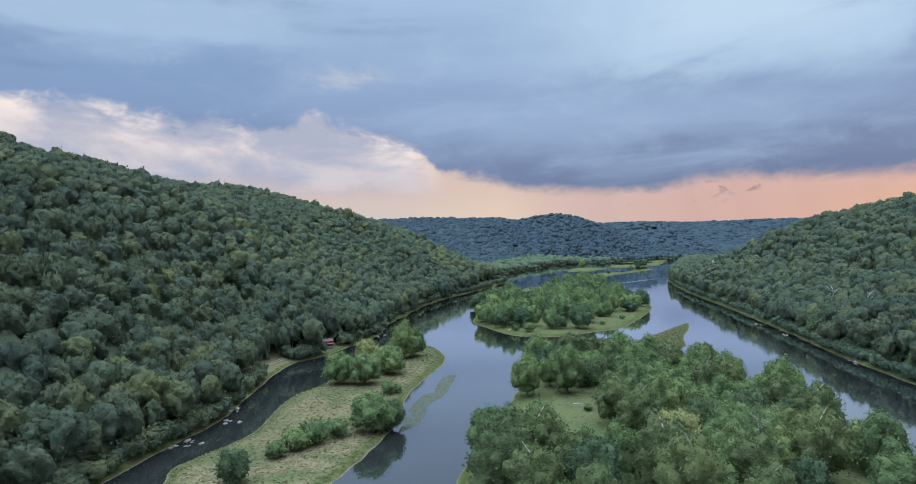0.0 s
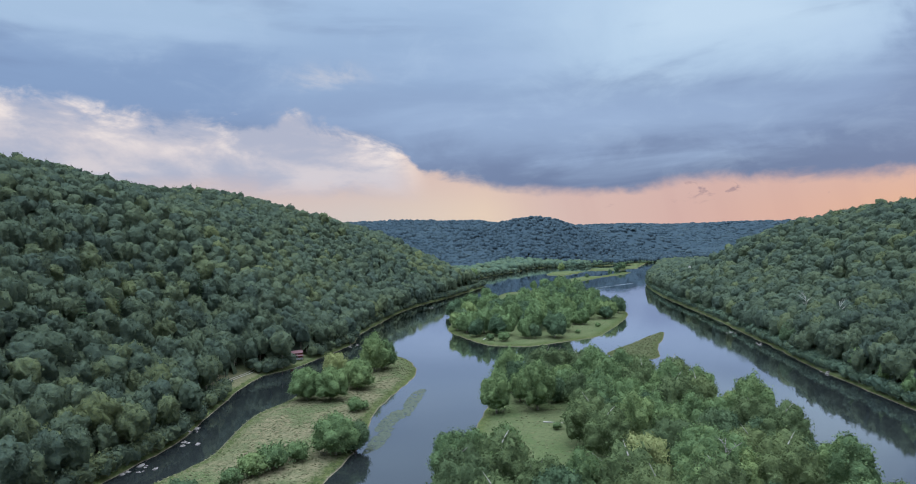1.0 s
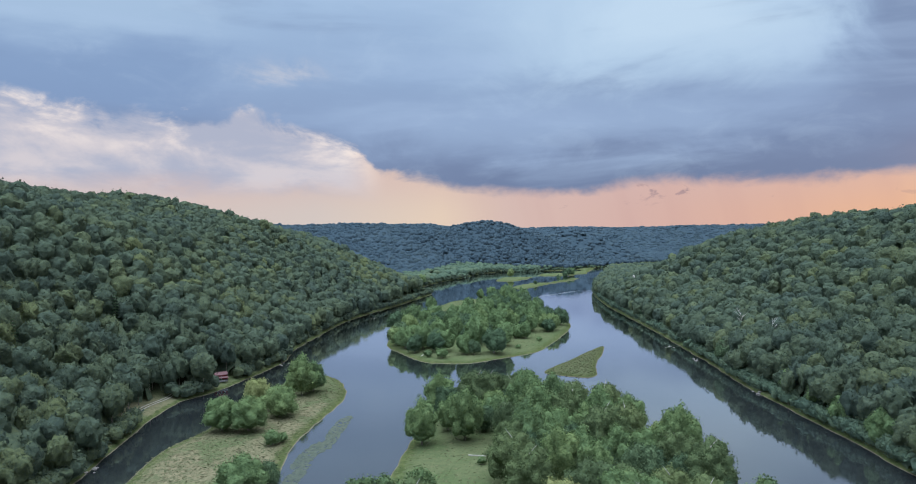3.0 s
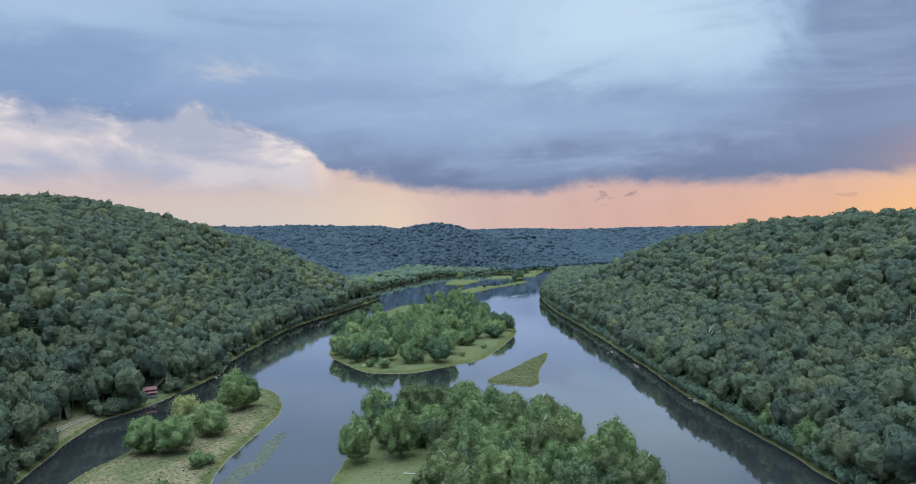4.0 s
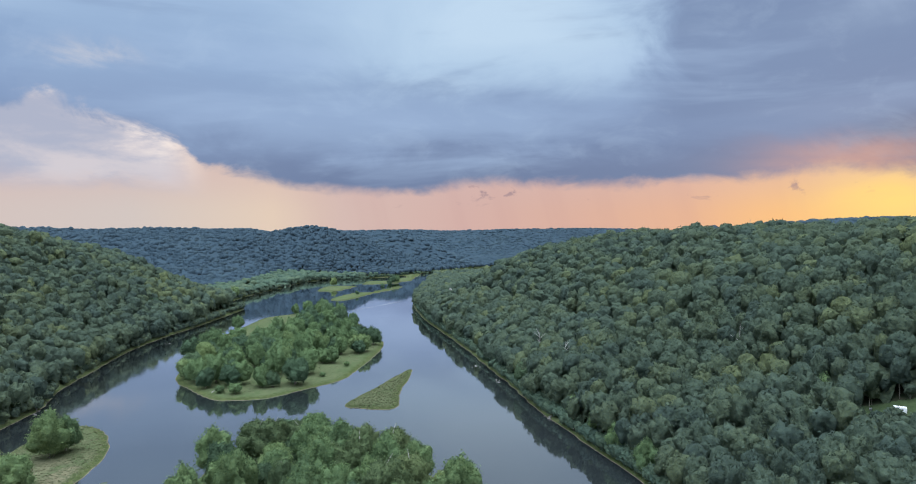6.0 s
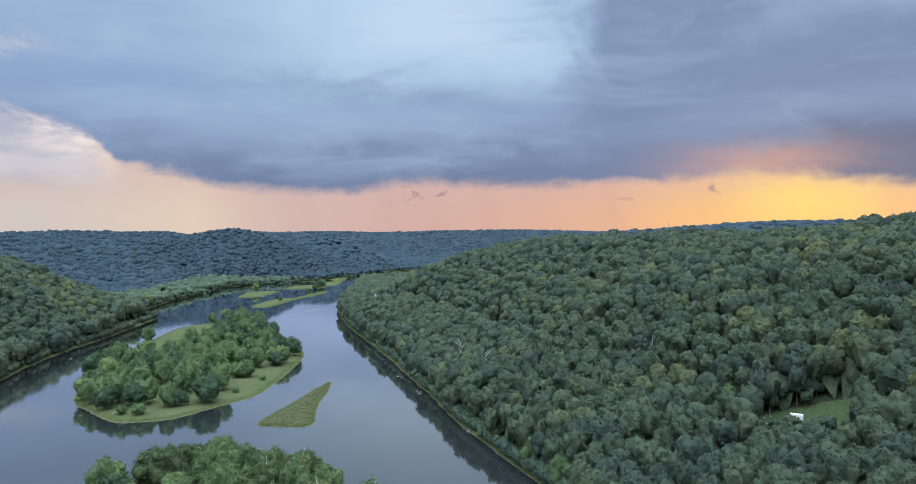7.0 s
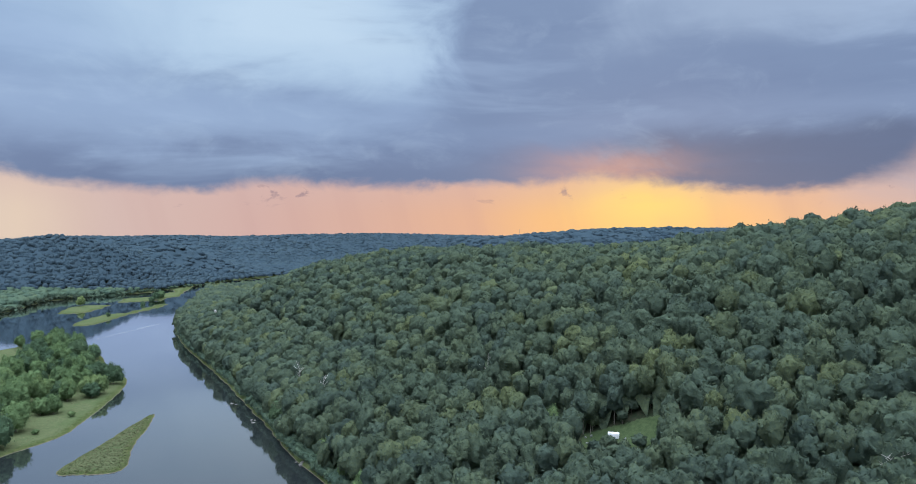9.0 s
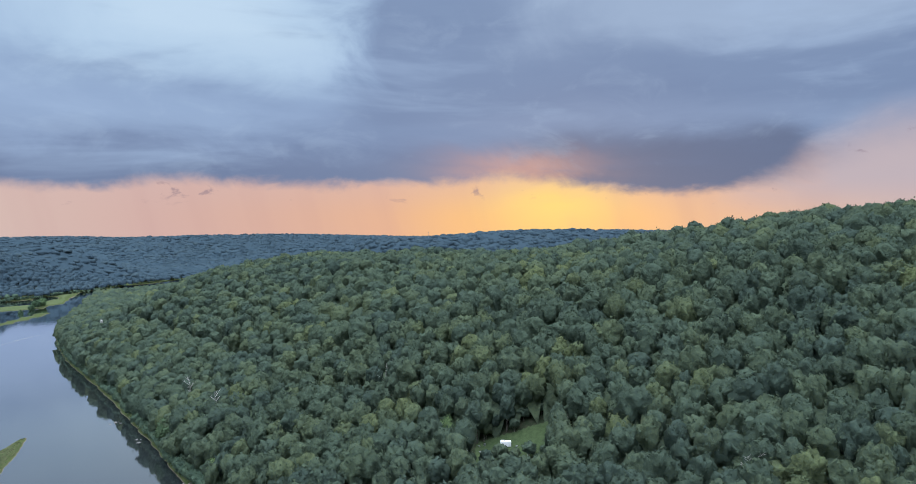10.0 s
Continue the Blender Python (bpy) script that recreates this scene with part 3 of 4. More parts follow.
def plant(spacing, x0, x1, y0, y1, seed):
    """Tree stations on a jittered grid."""
    rng = np.random.default_rng(seed)
    x, y = np.meshgrid(np.arange(x0, x1, spacing), np.arange(y0, y1, spacing * 0.87))
    x = x + (np.arange(x.shape[0]) % 2)[:, None] * spacing / 2
    x = (x + rng.uniform(-0.36, 0.36, x.shape) * spacing).ravel()
    y = (y + rng.uniform(-0.36, 0.36, y.shape) * spacing).ravel()
    return x, y


def forest(name, x, y, size, label, seed, tall=1.0, mat=None, levels=None, category="woods"):
    """One mesh of trees; those farther from the drone's valley carry fewer, larger sprays."""
    rng = np.random.default_rng(seed)
    z = height(x, y)
    lod = np.digitize(np.hypot(x - 40, y - 15), [260, 430, 780, 1050]) if levels is None else np.zeros(len(x), int)
    pick = rng.integers(0, 60, len(x))
    sc = size * rng.normal(1.0, 0.17, len(x)).clip(0.68, 1.38)
    tall = tall * rng.normal(1.0, 0.08, len(x)).clip(0.8, 1.2) * (size / sc) ** 0.6
    turn, tint = rng.uniform(0, 2 * np.pi, len(x)), rng.uniform(0, 1, len(x))
    co, faces, slots, tints, n = [], [], [], [], 0
    for level, kinds in enumerate(levels or LODS):
        for k, (leaf, wood) in enumerate(kinds):
            who = np.where((lod == level) & (pick % len(kinds) == k))[0]
            if not len(who):
                continue
            shape, net = leaf if wood is None else joined([leaf, wood])
            c, s = np.cos(turn[who])[:, None], np.sin(turn[who])[:, None]
            w = sc[who][:, None]
            px = (shape[None, :, 0] * c - shape[None, :, 1] * s) * w + x[who][:, None]
            py = (shape[None, :, 0] * s + shape[None, :, 1] * c) * w + y[who][:, None]
            pz = shape[None, :, 2] * w * tall[who][:, None] + z[who][:, None]
            co.append(np.stack([px, py, pz], -1).reshape(-1, 3))
            faces.append((net[None] + n + np.arange(len(who))[:, None, None] * len(shape)).reshape(-1, 3))
            n += len(who) * len(shape)
            sl = np.zeros(len(net), int)
            sl[len(leaf[1]):] = 1
            slots.append(np.tile(sl, len(who)))
            tints.append(np.repeat(tint[who], len(net)))
    me = quads(name, np.concatenate(co), np.concatenate(faces), [mat or M_FOREST, M_BARK], np.concatenate(slots), np.concatenate(tints), smooth=True)
    return tagged(new(name, me), label, category, kind="stuff")


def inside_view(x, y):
    """The stretch of the plan in the camera's view, with a margin: only it carries trees."""
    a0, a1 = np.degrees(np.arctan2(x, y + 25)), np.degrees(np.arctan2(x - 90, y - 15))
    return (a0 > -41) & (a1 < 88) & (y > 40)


def sort_out(x, y, keep):
    return x[keep], y[keep]


def yard_axes(x, y):
    """Metres from the trailer towards the camera, and across that line of sight, over the clearing."""
    return (292 - x) * 0.78 + (212 - y) * 0.63, (292 - x) * 0.63 - (212 - y) * 0.78


# left hillside
x, y = plant(8.8, -420, 80, 110, 1010, 1)
h, dl, dr, di = land(x, y)
bank_gap = (y > 318) & (y < 368) & (dl < 9)
yard = (np.hypot(x + 89, y - 395) < 7) | (np.hypot(x + 83, y - 386) < 7) | ((x > 5) & (y > 795) & (y < 935) & (dl < 13))
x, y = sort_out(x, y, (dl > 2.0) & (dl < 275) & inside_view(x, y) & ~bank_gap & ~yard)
forest("hillside_woods", x, y, 0.84, "dense green summer woods covering the steep hillside", 1, 1.32)

# right hillside
x, y = plant(9.0, 180, 1000, 40, 1330, 2)
h, dl, dr, di = land(x, y)
w = road_inset(y)
road = (np.abs(dr - w - 4) < 5.5) & (y > 215) & (y < 900)
road |= (y > 735) & (y < 830) & (dr > w - 3) & (dr < w + 11)
ahead, aside = yard_axes(x, y)
clearing = (ahead > -5) & (ahead < 11) & (aside > -23) & (aside < 10)
# full-sized trees are left out here so that the camera sees the trailer
low_trees = (ahead > 0) & (ahead < 44) & (aside > -22) & (aside < 12)
beyond = dr > np.interp(y, [100, 250, 500, 700, 900], [440, 420, 330, 260, 260])
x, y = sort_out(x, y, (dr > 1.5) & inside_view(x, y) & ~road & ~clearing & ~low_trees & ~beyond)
forest("hillside_woods", x, y, 0.85, "dense green summer woods on the hillside above the river", 2, 1.26 + 0.16 * np.clip((450 - y) / 250, 0, 1))

# small trees in their place, kept low to fit the camera's view
x, y = plant(7.5, 228, 340, 140, 245, 21)
ahead, aside = yard_axes(x, y)
x, y = sort_out(x, y, (aside > -25) & (aside < 14) & (((ahead > 12) & (ahead < 46)) | ((ahead < -4) & (ahead > -12))))
forest("young_woods", x, y, 0.52, "low trees round the clearing", 21, 0.85)

# river flats, with lighter rounded trees and open patches, then the hill and ridges at the end of the valley
x, y = plant(10.0, -420, 760, 960, 1760, 3)
h, dl, dr, di = land(x, y)
flat = (np.abs(x - 150) < 40) & (np.abs(y - 1215) < 34) | ((rough(x, y, 60, 31.0) > 0.42) & (dl < 60))
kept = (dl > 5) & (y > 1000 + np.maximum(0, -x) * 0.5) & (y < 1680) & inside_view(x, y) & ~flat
low = (dl < 75) & (y < 1420) & (h < 12)
forest("hill_woods", *sort_out(x, y, kept & ~low), 0.86, "distant wooded hill closing off the valley", 3, 0.92, M_HAZED)
forest("river_flat_woods", *sort_out(x, y, kept & low), 0.95, "rounded lighter trees on the river flats", 8, 0.8, M_FLAT)
x, y = plant(20.0, -100, 3000, 1640, 3000, 4)
h, dl, dr, di = land(x, y)
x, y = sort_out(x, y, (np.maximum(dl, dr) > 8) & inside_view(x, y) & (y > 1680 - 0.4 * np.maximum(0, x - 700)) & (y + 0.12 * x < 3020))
forest("ridge_woods", x, y, 1.6, "wooded ridge on the horizon", 4, 0.48, M_HAZED)
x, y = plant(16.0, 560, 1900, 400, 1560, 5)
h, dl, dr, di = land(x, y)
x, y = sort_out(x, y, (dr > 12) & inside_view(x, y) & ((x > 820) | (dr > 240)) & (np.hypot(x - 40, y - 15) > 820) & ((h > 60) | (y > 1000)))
forest("ridge_woods", x, y, 1.35, "wooded ridge rising behind the hillside", 5, 0.58, M_HAZED)



def undergrowth(x0, x1, y0, y1, pitch, lift, mat, seed, label, wanted):
    """A leafy, uneven layer under the crowns, that falls to the ground at the edge of the woods."""
    rng = np.random.default_rng(seed)
    gx, gy = np.meshgrid(np.arange(x0, x1, pitch), np.arange(y0, y1, pitch))
    gx = gx + rng.uniform(-0.4, 0.4, gx.shape) * pitch
    gy = gy + rng.uniform(-0.4, 0.4, gy.shape) * pitch
    h, dl, dr, di = land(gx, gy)
    inner = np.maximum(dl, dr)
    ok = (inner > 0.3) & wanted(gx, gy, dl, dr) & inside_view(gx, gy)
    deep = ok.copy()
    for axis in (0, 1):
        for way in (-1, 1):
            deep &= np.roll(ok, way, axis)
    z = height(gx, gy) + np.where(deep, lift * step(inner, -1.5, 10) * rng.uniform(0.7, 1.2, gx.shape), -0.3)
    ny, nx = gx.shape
    i = (np.arange(ny - 1)[:, None] * nx + np.arange(nx - 1)[None, :]).ravel()
    f = np.stack([i, i + 1, i + nx + 1, i + nx], -1)
    f = f[ok.ravel()[f].all(1)]
    used, f = np.unique(f, return_inverse=True)
    co = np.stack([gx, gy, z], -1).reshape(-1, 3)[used]
    f = f.reshape(-1, 4)
    me = quads("undergrowth", co, f, [mat], tint=rng.uniform(0.2, 0.8, len(f)), smooth=True)
    return tagged(new("undergrowth", me), label, "undergrowth", kind="stuff")


def left_woods(x, y, dl, dr):
    return (dl > 0) & (dl < 285) & ~((y > 316) & (y < 372) & (dl < 10)) & (np.hypot(x + 89, y - 395) > 8) & (np.hypot(x + 83, y - 386) > 7) & ~((y > 795) & (y < 935) & (dl < 13))


def right_woods(x, y, dl, dr):
    w = road_inset(y)
    ahead, aside = yard_axes(x, y)
    yard = (ahead > -5) & (ahead < 46) & (aside > -24) & (aside < 13)
    on_road = (np.abs(dr - w - 4) < 4.5) & (y > 215) & (y < 930)
    return (dr > 0) & (dr < 440) & ~on_road & ~yard


undergrowth(-420, 80, 110, 1010, 5.0, 10.5, M_FOREST, 51, "shaded undergrowth beneath the hillside trees", left_woods)
undergrowth(180, 1000, 40, 1120, 5.0, 10.5, M_FOREST, 52, "shaded undergrowth beneath the hillside trees", right_woods)
undergrowth(-420, 760, 1000, 1760, 7.5, 10.0, M_HAZED, 53, "undergrowth beneath the far woods", lambda x, y, dl, dr: (dl > 75) & (y > 1000 + np.maximum(0, -x) * 0.5))
undergrowth(-100, 3000, 1640, 3000, 15.0, 10.0, M_HAZED, 54, "undergrowth beneath the far woods", lambda x, y, dl, dr: (np.maximum(dl, dr) > 30) & (y + 0.12 * x < 3020))
undergrowth(560, 1900, 400, 1560, 12.0, 10.0, M_HAZED, 55, "undergrowth beneath the far woods", lambda x, y, dl, dr: (dr > 240) & (np.hypot(x - 40, y - 15) > 820))
undergrowth(-60, 320, 880, 1420, 7.0, 6.0, M_FLAT, 56, "light green scrub on the river flats", lambda x, y, dl, dr: (dl > 0) & (dl < 90) & ~((y < 935) & (dl < 13)) & (rough(x, y, 60, 31.0) < 0.42))

# shrubs that hang over the water along both banks
rng = np.random.default_rng(6)
line = np.concatenate([curve(LEFT_BANK[3:31], 20, False), curve(RIGHT_BANK[2:25], 20, False)])
x, y = (np.repeat(line, 4, 0) + rng.normal(0, 2.4, (4 * len(line), 2))).T
h, dl, dr, di = land(x, y)
x, y = sort_out(x, y, (np.maximum(dl, dr) > 1.3) & (np.maximum(dl, dr) < 8) & inside_view(x, y) & ~((y > 316) & (y < 360) & (x < 0)) & ~((y > 380) & (y < 402) & (x < 0)))
across = x > np.interp(y, [100, 300, 900, 1200], [100, 100, 130, 250])
forest("riverside_shrubs", x[across], y[across], 1.5, "light green shrubs along the foot of the wooded hillside", 6, mat=M_FLAT, levels=[SHRUBS], category="shrubs")
forest("riverside_shrubs", x[~across], y[~across], 1.6, "low green shrubs hanging over the river bank", 7, levels=[SHRUBS], category="shrubs")


# ---- island trees, each a thing with trunk, limbs and crown ----
def part(name, me, parent, label=""):
    ob = new(name, me)
    ob.parent = parent
    if label:
        tagged(ob, label)
    return ob


def tree(seed, radius, low, top, mat, n=1500, size=1.0, cuts=8, big=11, fine=60, bark=M_BARK, limbs=4, label="broad green riverside tree in full summer leaf"):
    t = new("tree")
    tagged(t, label, "tree", "trees on the islands")
    rng = np.random.default_rng(seed)
    part("crown", quads("crown", *crown(seed, cuts, n, size, radius, low, top, big, fine, cut=-0.92, loose=1.3, ruffle=0.6, deep=0.46, waist=0.44), [mat], smooth=True), t)
    part("trunk", quads("trunk", *stem(0.045 * radius + 0.12, 0.12, -0.6, top * 0.72, 0.4, 8), [bark], smooth=True), t)
    for k in range(limbs):
        c, f = stem(0.17, 0.05, 0, radius * (0.9 - 0.08 * k), 0.0, 5)
        turn = Matrix.Translation((0.2, 0, low * 0.8 + (top - low) * 0.13 * k)) @ pose(0, 0, 0, 0, rng.uniform(30, 60), k * 97 + rng.uniform(-30, 30))
        part("limb", quads("limb", np.array([turn @ Vector(q) for q in c]), f, [bark], smooth=True), t)
    t.location = (0, 0, -500)
    return t


SHAPES = [(8.8, -2.0, 18, 11), (7.8, -2.0, 19, 9), (9.8, -2.0, 18, 13), (7.0, -1.5, 15, 8), (8.4, -2.0, 20, 12)]
KINDS = [tree(101 + i, r, lo, hi, (M_LEAF, M_LEAF, M_OLIVE, M_BLUE, M_LEAF)[i], 2600, 0.62, 8, lb) for i, (r, lo, hi, lb) in enumerate(SHAPES)]
FAR_KINDS = [tree(111 + i, r, lo, hi, (M_LEAF, M_LEAF, M_BLUE, M_BLUE, M_LEAF)[i], 800, 0.95, 6, lb, 40) for i, (r, lo, hi, lb) in enumerate(SHAPES)]
SYCAMORES = [tree(131 + i, 9.5, -1.5, 20, M_OLIVE, 2600, 0.62, 8, 16, 60, M_DEAD, 7, "old spreading tree with pale bare limbs among green leaves") for i in range(2)]
PALE = tree(120, 8.4, -1.5, 18, M_PALE, 2800, 0.6, 8, 16, 70, label="pale yellow-green tree with a rounded crown")
SHRUB = tree(121, 4.0, -0.3, 5.6, M_LEAF, 700, 0.5, 5, 9, 30, label="low rounded green shrub in the grass")
rng = np.random.default_rng(9)


def stand(kind, x, y, scale=1.0, tall=1.0):
    z = float(height(np.array([x]), np.array([y]))[0])
    return copy_thing(kind, pose(x, y, z, 0, 0, rng.uniform(0, 360)) @ Matrix.Diagonal((scale, scale, scale * tall * rng.uniform(0.94, 1.06), 1)))


def grove(kinds, outline, spacing, inset, clear, seed, lo=0.8, hi=1.1):
    x0, y0 = outline.min(0)
    x1, y1 = outline.max(0)
    x, y = plant(spacing, x0, x1, y0, y1, seed)
    d = inside_by(x, y, outline)
    for px, py, dd in zip(x, y, d):
        if dd > inset and not clear(px, py):
            stand(kinds[rng.integers(0, len(kinds))], px, py, rng.uniform(lo, hi))


# near island: grove with a meadow on its west side
def near_gap(x, y):
    return (y < 150) or (x < 52 and 212 < y < 268) or np.hypot(x - 61, y - 190) < 11 or (26 < x < 50 and 182 < y < 268)


grove(KINDS + SYCAMORES, ISLES[1], 14.6, 5.5, lambda x, y: near_gap(x, y) or x > 124 - max(0, 190 - y) * 0.2 - max(0, y - 250) * 0.12, 31, 0.8, 1.2)
for x, y, s in ((8, 178, 1.05), (20, 186, 1.1), (12, 198, 1.0), (22, 205, 0.95)):
    stand(SYCAMORES[0] if s > 1.02 else KINDS[1], x, y, s)
stand(PALE, 61, 190, 1.12)
for x, y, s in ((84, 176, 1.0), (46, 250, 0.5), (30, 168, 1.3), (24, 160, 1.4), (37, 163, 1.2), (42, 172, 1.0)):
    stand(SHRUB, x, y, s)
# mid island: grove with open grass along its south, east and north-west shores
grove(FAR_KINDS, ISLES[2], 16.5, 5.0, lambda x, y: (y < 450 + 0.12 * x) or (x - 72 > (y - 452) * 0.64) or x < np.interp(y, [628, 640, 720, 800, 860], [0, 62, 102, 122, 150]) or rough(np.array(x), np.array(y), 26, 61.0) > 0.45, 32, 0.72, 1.2)
for k, x, y, s in ((2, 80, 465, 1.15), (1, 146, 566, 0.85), (1, 45, 731, 0.95), (3, 8, 594, 1.25), (1, 20, 500, 0.9), (3, 24, 474, 0.95), (1, 112, 828, 0.8), (0, 128, 850, 0.9), (2, 13, 528, 0.9)):
    stand(FAR_KINDS[k], x, y, s)
for x, y, s in ((42, 452, 1.3), (60, 462, 1.0), (33, 458, 0.9), (122, 512, 0.7), (100, 482, 0.6)):
    stand(SHRUB, x, y, s)
# spit: a few trees and shrubs in dry grass
for k, x, y, s, tall in ((2, -62, 302, 1.05, 0.92), (2, -50, 299, 1.08, 0.9), (0, -41, 320, 1.1, 0.85), (1, -37, 359, 1.2, 1.05), (1, -32, 367, 0.95, 1.0), (2, -35, 228, 1.05, 0.85), (3, -29, 234, 0.9, 0.9),
                         (3, -68, 180, 0.85, 0.85)):
    stand(KINDS[k] if k != 2 else KINDS[0], x, y, s, tall)
stand(PALE, -53, 332, 0.95)
for x, y, s in ((-58, 208, 1.35), (-53, 214, 1.55), (-47, 222, 1.2), (-62, 201, 1.0), (-36, 281, 1.1), (-33, 285, 0.7)):
    stand(SHRUB, x, y, s)


# ---- things on the land ----
def ground_at(x, y):
    return float(height(np.array([x]), np.array([y]))[0])


def boxes(*specs, bevel=0.0):
    """One mesh out of boxes (x, y, z, width, depth, height), z at the bottom."""
    bm = bmesh.new()
    for x, y, z, w, d, h in specs:
        bmesh.ops.create_cube(bm, size=1.0, matrix=Matrix.Translation((x, y, z + h / 2)) @ Matrix.Diagonal((w, d, h, 1)))
    if bevel:
        bmesh.ops.bevel(bm, geom=list(bm.edges), offset=bevel, segments=2, affect="EDGES")
    return bm


def solid(name, bm, mat, parent, label="", place=None):
    me = bpy.data.meshes.new(name)
    bm.to_mesh(me)
    bm.free()
    me.materials.append(mat)
    ob = part(name, me, parent, label)
    if place is not None:
        ob.matrix_basis = place
    return ob


def gable(length, width, rise, over, thick=0.15):
    """A pitched roof of two slabs, ridge along x."""
    bm = bmesh.new()
    half = width / 2 + over
    slope = math.hypot(half, rise)
    for s in (-1, 1):
        m = Matrix.Translation((0, s * half / 2, rise / 2)) @ Matrix.Rotation(-s * math.atan2(rise, half), 4, "X")
        bmesh.ops.create_cube(bm, size=1.0, matrix=m @ Matrix.Diagonal((length + 2 * over, slope + 0.05, thick, 1)))
    return bm


def ribbon(name, line, width, mat, label, category, lift=0.12):
    """A strip that follows the ground along a line of the plan."""
    line = np.array(line)
    t = np.gradient(line, axis=0)
    side = np.stack([t[:, 1], -t[:, 0]], -1) / np.linalg.norm(t, axis=1)[:, None]
    rows = [line + side * width * f for f in (-0.5, -0.25, 0.0, 0.25, 0.5)]
    z = height(line[:, 0], line[:, 1]) + lift
    co = np.concatenate([np.column_stack([r, np.maximum(z, height(r[:, 0], r[:, 1]) + lift)]) for r in rows])
    n = len(line)
    i = np.concatenate([np.arange(n - 1) + k * n for k in range(4)])
    return tagged(new(name, quads(name, co, np.stack([i, i + n, i + n + 1, i + 1], -1), [mat], smooth=True)), label, category, kind="structure")


# road along the bench of the right hill, and the track by the left bank
right_line = curve(RIGHT_BANK[3:13], 16, False)
tangent = np.gradient(right_line, axis=0)
normal = np.stack([tangent[:, 1], -tangent[:, 0]], -1) / np.linalg.norm(tangent, axis=1)[:, None]
road_line = right_line + normal * (road_inset(right_line[:, 1]) + 4)[:, None]
ribbon("road", road_line[road_line[:, 1] > 222], 6.0, M_ROAD, "grey asphalt road on a bench in the wooded slope", "road")
track = curve([(-111, 320), (-110, 332), (-109, 344), (-106, 357), (-103, 372), (-97, 382)], 8, False)
for off in (-0.8, 0.8):
    ribbon("track", track + (off, -off * 0.3), 0.7, M_TRACK, "pale gravel wheel track along the grassy bank", "track", 0.10)


def cabin(x, y, turn):
    c = new("cabin")
    tagged(c, "small red wooden cabin with stepped tin roofs beside the river", "cabin")
    solid("wall", boxes((0, 0, -0.8, 6.4, 4.6, 3.6), bevel=0.03), M_RED, c)
    solid("roof", gable(6.4, 4.6, 1.3, 0.45), M_TIN, c, "weathered red tin roof", pose(0, 0, 2.85))
    solid("porch_roof", boxes((0, -3.4, 2.05, 7.0, 2.6, 0.14)), M_TIN, c, "lower tin roof over the porch", pose(0, 0, 0, 7, 0, 0))
    solid("porch_floor", boxes((0, -3.2, -0.8, 6.4, 2.2, 0.95)), M_SHED, c)
    for px in (-3.0, -1.0, 1.0, 3.0):
        solid("post", boxes((px, -4.2, 0.1, 0.14, 0.14, 1.75)), M_RED, c)
    for px in (-1.9, 1.9):
        w = solid("window", boxes((px, -2.31, 0.9, 1.1, 0.06, 1.0)), M_WHITE, c, "white window frame")
        solid("pane", boxes((px, -2.335, 1.0, 0.9, 0.04, 0.8)), M_GLASS, w)
    solid("door", boxes((0, -2.31, 0.15, 0.9, 0.06, 2.0)), M_SHED, c)
    c.matrix_basis = pose(x, y, ground_at(x, y) + 0.8, 0, 0, turn)


cabin(-89, 395, 28)


def trailer(x, y, turn):
    t = new("camper_trailer")
    tagged(t, "white camping trailer parked on the mown clearing", "trailer")
    solid("body", boxes((0, 0, 0.55, 4.8, 2.3, 2.2), bevel=0.18), M_WHITE, t)
    solid("roof", boxes((0, 0, 2.72, 4.5, 2.1, 0.1), bevel=0.04), M_WHITE, t)
    solid("roof_vent", boxes((0.6, 0, 2.82, 0.5, 0.5, 0.18)), M_STEEL, t)
    for px in (-1.5, 1.5):
        solid("window", boxes((px, -1.16, 1.45, 1.0, 0.04, 0.65)), M_GLASS, t, "dark window")
    solid("door", boxes((0.1, -1.16, 0.65, 0.75, 0.05, 1.85)), M_STEEL, t)
    solid("end_window", boxes((2.41, 0, 1.4, 0.04, 1.2, 0.6)), M_GLASS, t, "dark window")
    for py in (-1.0, 1.0):
        bm = bmesh.new()
        bmesh.ops.create_cone(bm, cap_ends=True, segments=16, radius1=0.36, radius2=0.36, depth=0.22, matrix=Matrix.Translation((-0.3, py, 0.36)) @ Matrix.Rotation(math.pi / 2, 4, "X"))
        wheel = solid("wheel", bm, M_DARK, t)
        bm = bmesh.new()
        bmesh.ops.create_cone(bm, cap_ends=True, segments=12, radius1=0.18, radius2=0.18, depth=0.25, matrix=Matrix.Translation((-0.3, py, 0.36)) @ Matrix.Rotation(math.pi / 2, 4, "X"))
        solid("rim", bm, M_STEEL, wheel)
    solid("drawbar", boxes((3.0, 0, 0.45, 1.5, 0.12, 0.12), (3.75, 0, 0.0, 0.1, 0.1, 0.55)), M_STEEL, t)
    t.matrix_basis = pose(x, y, ground_at(x, y), 0, 0, turn)



